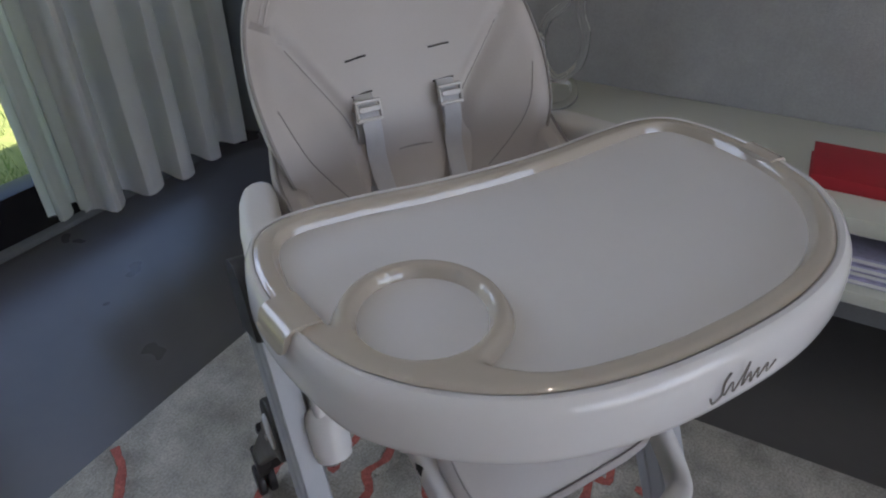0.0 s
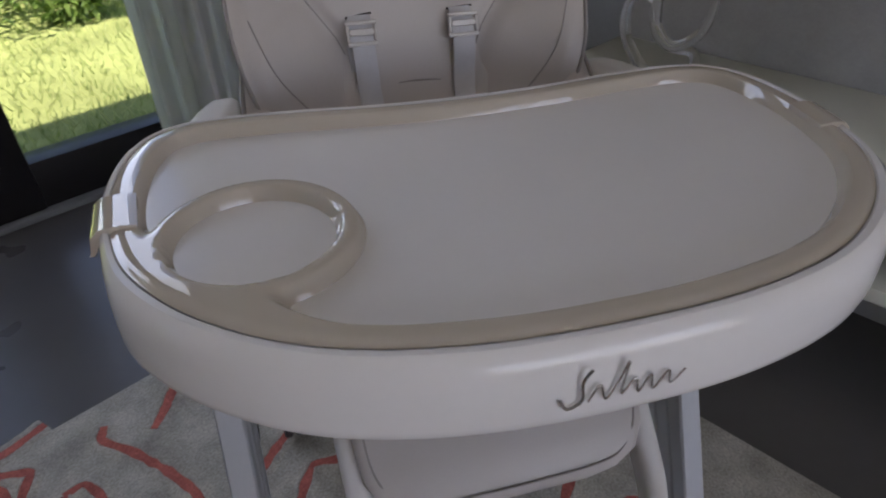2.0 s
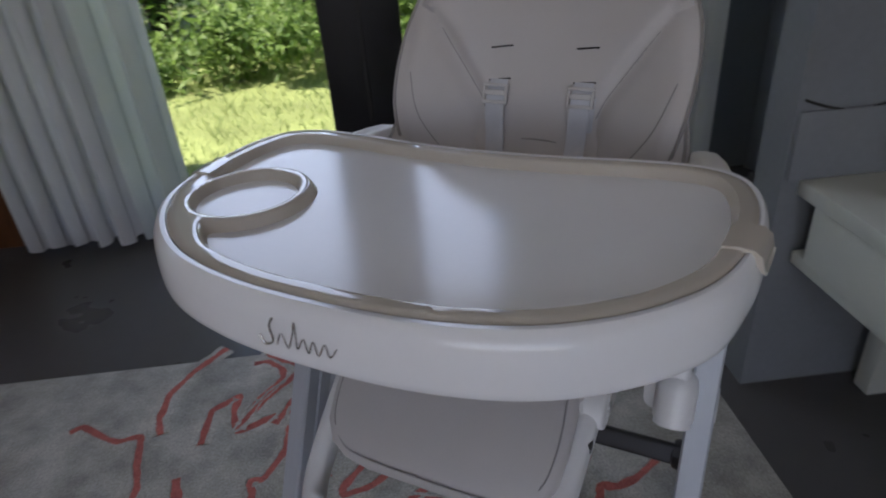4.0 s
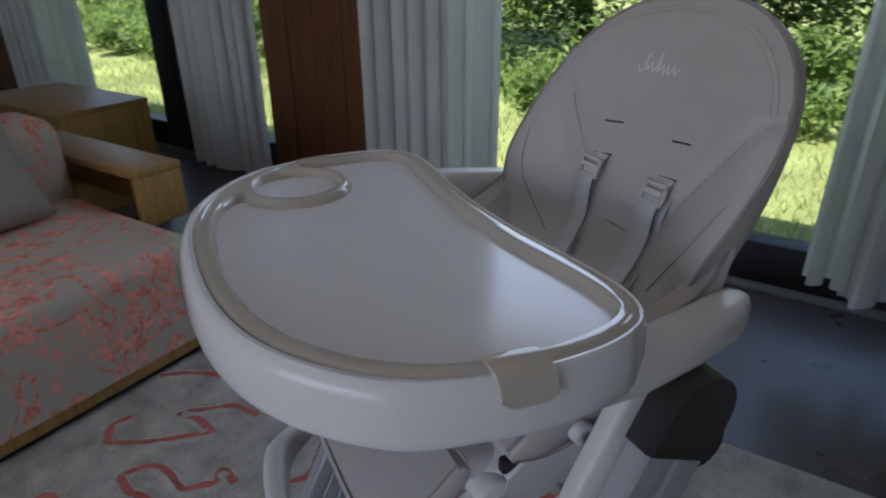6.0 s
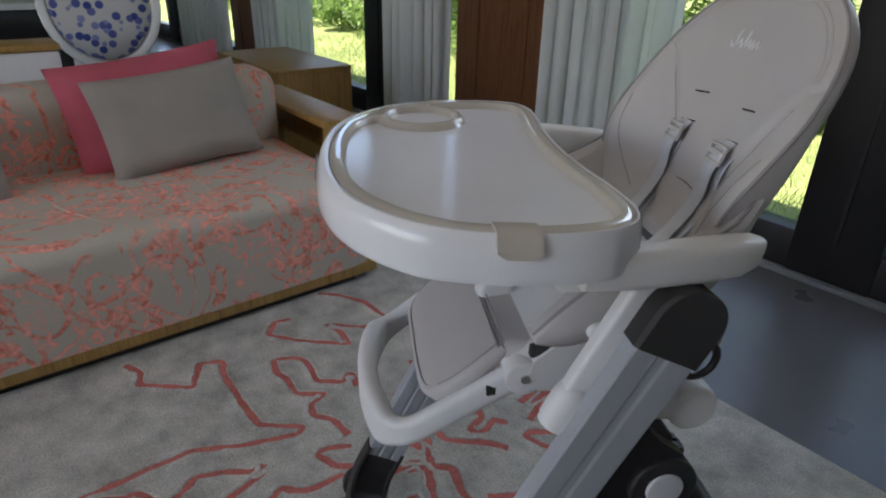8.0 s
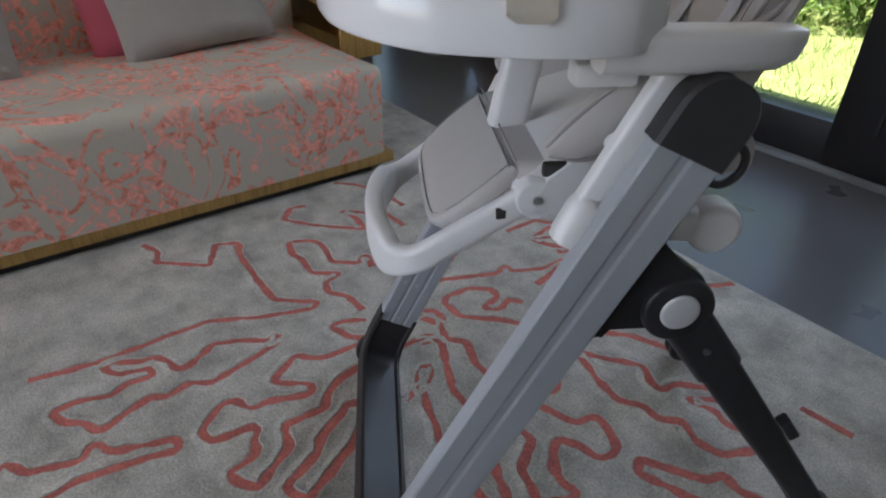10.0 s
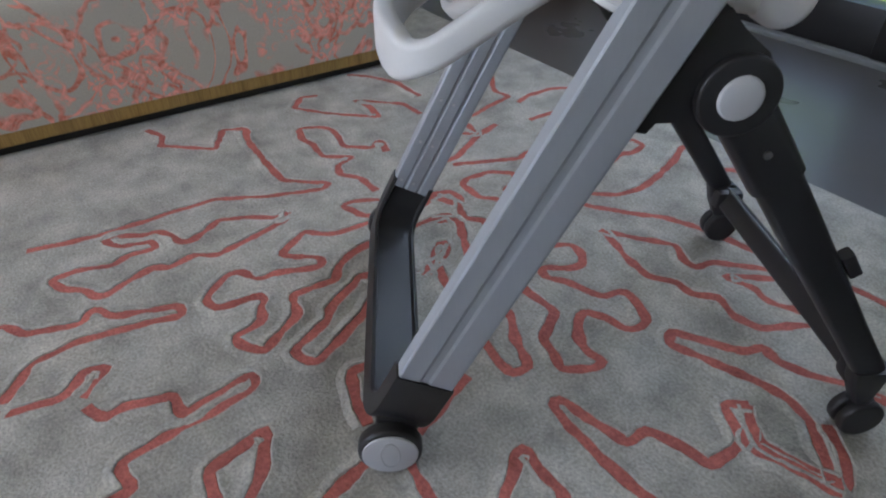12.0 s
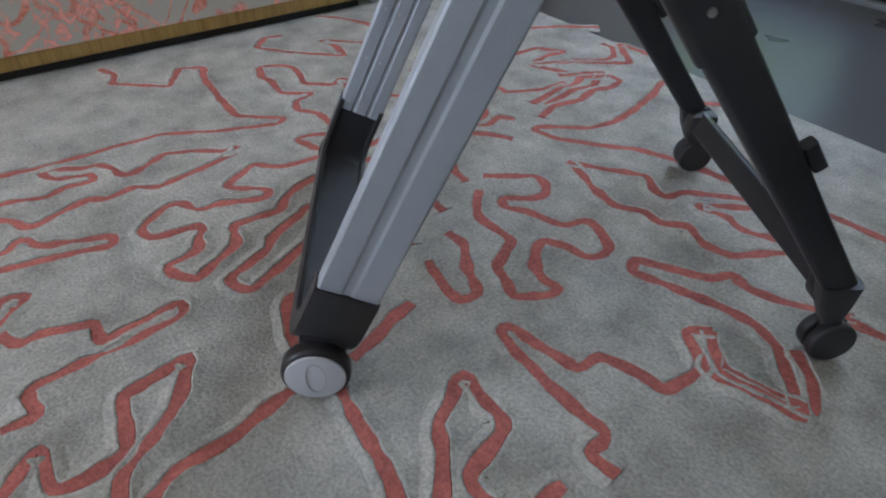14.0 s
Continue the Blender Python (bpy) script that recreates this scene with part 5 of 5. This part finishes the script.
# ---- bench and console behind the sofa ----
bench = thing("bench", "white upholstered bench with an orange-brown wooden top edge", "bench", "", "", ROOM)
part("seat_block", box((-2.52, -0.75, 0.04), (-2.33, -0.07, 0.715), 0.012), M_PAINT, bench)
part("top_edge", box((-2.525, -0.755, 0.7155), (-2.325, -0.065, 0.742), 0.005), M_OAK, bench)
for b in (-0.70, -0.12):
    part("leg", box((-2.50, b - 0.02, -0.012), (-2.35, b + 0.02, 0.0395), 0.003), M_OAK, bench)
console = thing("console_table", "dark wooden console table with a pale top", "console table", "", "", ROOM)
part("tabletop", box((-4.95, -1.0, 0.69), (-4.4, 0.36, 0.73), 0.006), M_PAINT, console)
part("apron", box((-4.90, -0.95, 0.50), (-4.45, 0.31, 0.6895), 0.004), M_FRAME, console)
for a, b in ((-4.87, -0.92), (-4.48, -0.92), (-4.87, 0.28), (-4.48, 0.28)):
    part("leg", box((a - 0.03, b - 0.03, -0.012), (a + 0.03, b + 0.03, 0.4995), 0.004), M_FRAME, console)
part("lower_shelf", box((-4.84, -0.89, 0.12), (-4.51, 0.25, 0.15), 0.003), M_FRAME, console)

# ---- small ceiling spots ----
for a, b in ((-0.35, 0.55), (0.25, 0.55), (-0.35, -0.8), (0.25, -0.8), (-1.6, 0.2), (-1.6, -1.2)):
    spot = thing("ceiling_spot", "small round recessed ceiling spot, lit", "ceiling light", "ceiling spots", "", ROOM @ Matrix.Translation((a, b, HIGH)))
    part("bezel", disc((0, 0, -0.004), (0, 0, 1), 0.045, 0.008, 24, 0.002), M_PAINT, spot)
    lens = part("lens", disc((0, 0, -0.009), (0, 0, 1), 0.014, 0.003, 20), M_PAINT, spot)
    lens.data.materials[0] = bpy.data.materials.get("spot_glow") or nodes_of("spot_glow")[0]
glow = bpy.data.materials["spot_glow"].node_tree.nodes["Principled BSDF"]
glow.inputs["Emission Color"].default_value, glow.inputs["Emission Strength"].default_value = (1, 0.88, 0.70, 1), 110

# ---- dining chair beyond the sofa ----
DX, DY = -2.78, 0.20
dining = thing("dining_chair", "white oval-back dining chair with blue dotted fabric", "chair", "", "", ROOM @ Matrix.Translation((DX, DY, -0.012)) @ Matrix.Rotation(radians(79), 4, "Z"))
m, n, l, p = nodes_of("blue_dotted_fabric")
cells = n.new("ShaderNodeTexVoronoi")
cells.inputs["Scale"].default_value = 24
dots_co = n.new("ShaderNodeTexCoord")
l.new(dots_co.outputs["Object"], cells.inputs["Vector"])
near = ramp(n, l, cells.outputs["Distance"], [(0.40, (1, 1, 1)), (0.48, (0, 0, 0))])
tone = ramp(n, l, cells.outputs["Color"], [(0.2, (0.03, 0.05, 0.22)), (0.8, (0.20, 0.22, 0.42))])
l.new(mixed(n, l, near.outputs[0], (0.48, 0.47, 0.45), tone.outputs[0]), p.inputs["Base Color"])
p.inputs["Roughness"].default_value = 0.85
oval = [(0.235 * math.cos(t), 0.275 * math.sin(t)) for t in np.linspace(0, 2 * math.pi, 40, endpoint=False)]
part("back_pad", loft([[Vector((u * k, y, 0.86 + v * k)) for u, v in oval] for k, y in ((0.5, -0.035), (0.82, -0.03), (0.9, -0.015), (0.9, 0.015), (0.82, 0.03), (0.5, 0.035))]), m, dining)
part("back_frame", sweep([Vector((u, 0, 0.86 + v)) for u, v in oval + oval[:1]], rounded(0.04, 0.05, 0.012), (1, 0, 0)), M_PAINT, dining)
part("seat", box((-0.25, -0.50, 0.42), (0.25, -0.02, 0.50), 0.03, 3), M_BLUE, dining)
part("seat_rail", box((-0.245, -0.49, 0.36), (0.245, -0.01, 0.419), 0.008), M_PAINT, dining)
for u, v in ((-0.21, -0.46), (0.21, -0.46), (-0.2, -0.03), (0.2, -0.03)):
    part("leg", disc((u, v, 0.18), (0, 0, 1), 0.014, 0.36, 14, radius2=0.024), M_PAINT, dining)
for u in (-0.15, 0.15):
    part("back_post", sweep([(u, -0.02, 0.40), (u * 0.9, 0.0, 0.64)], rounded(0.035, 0.03, 0.008), (1, 0, 0)), M_PAINT, dining)
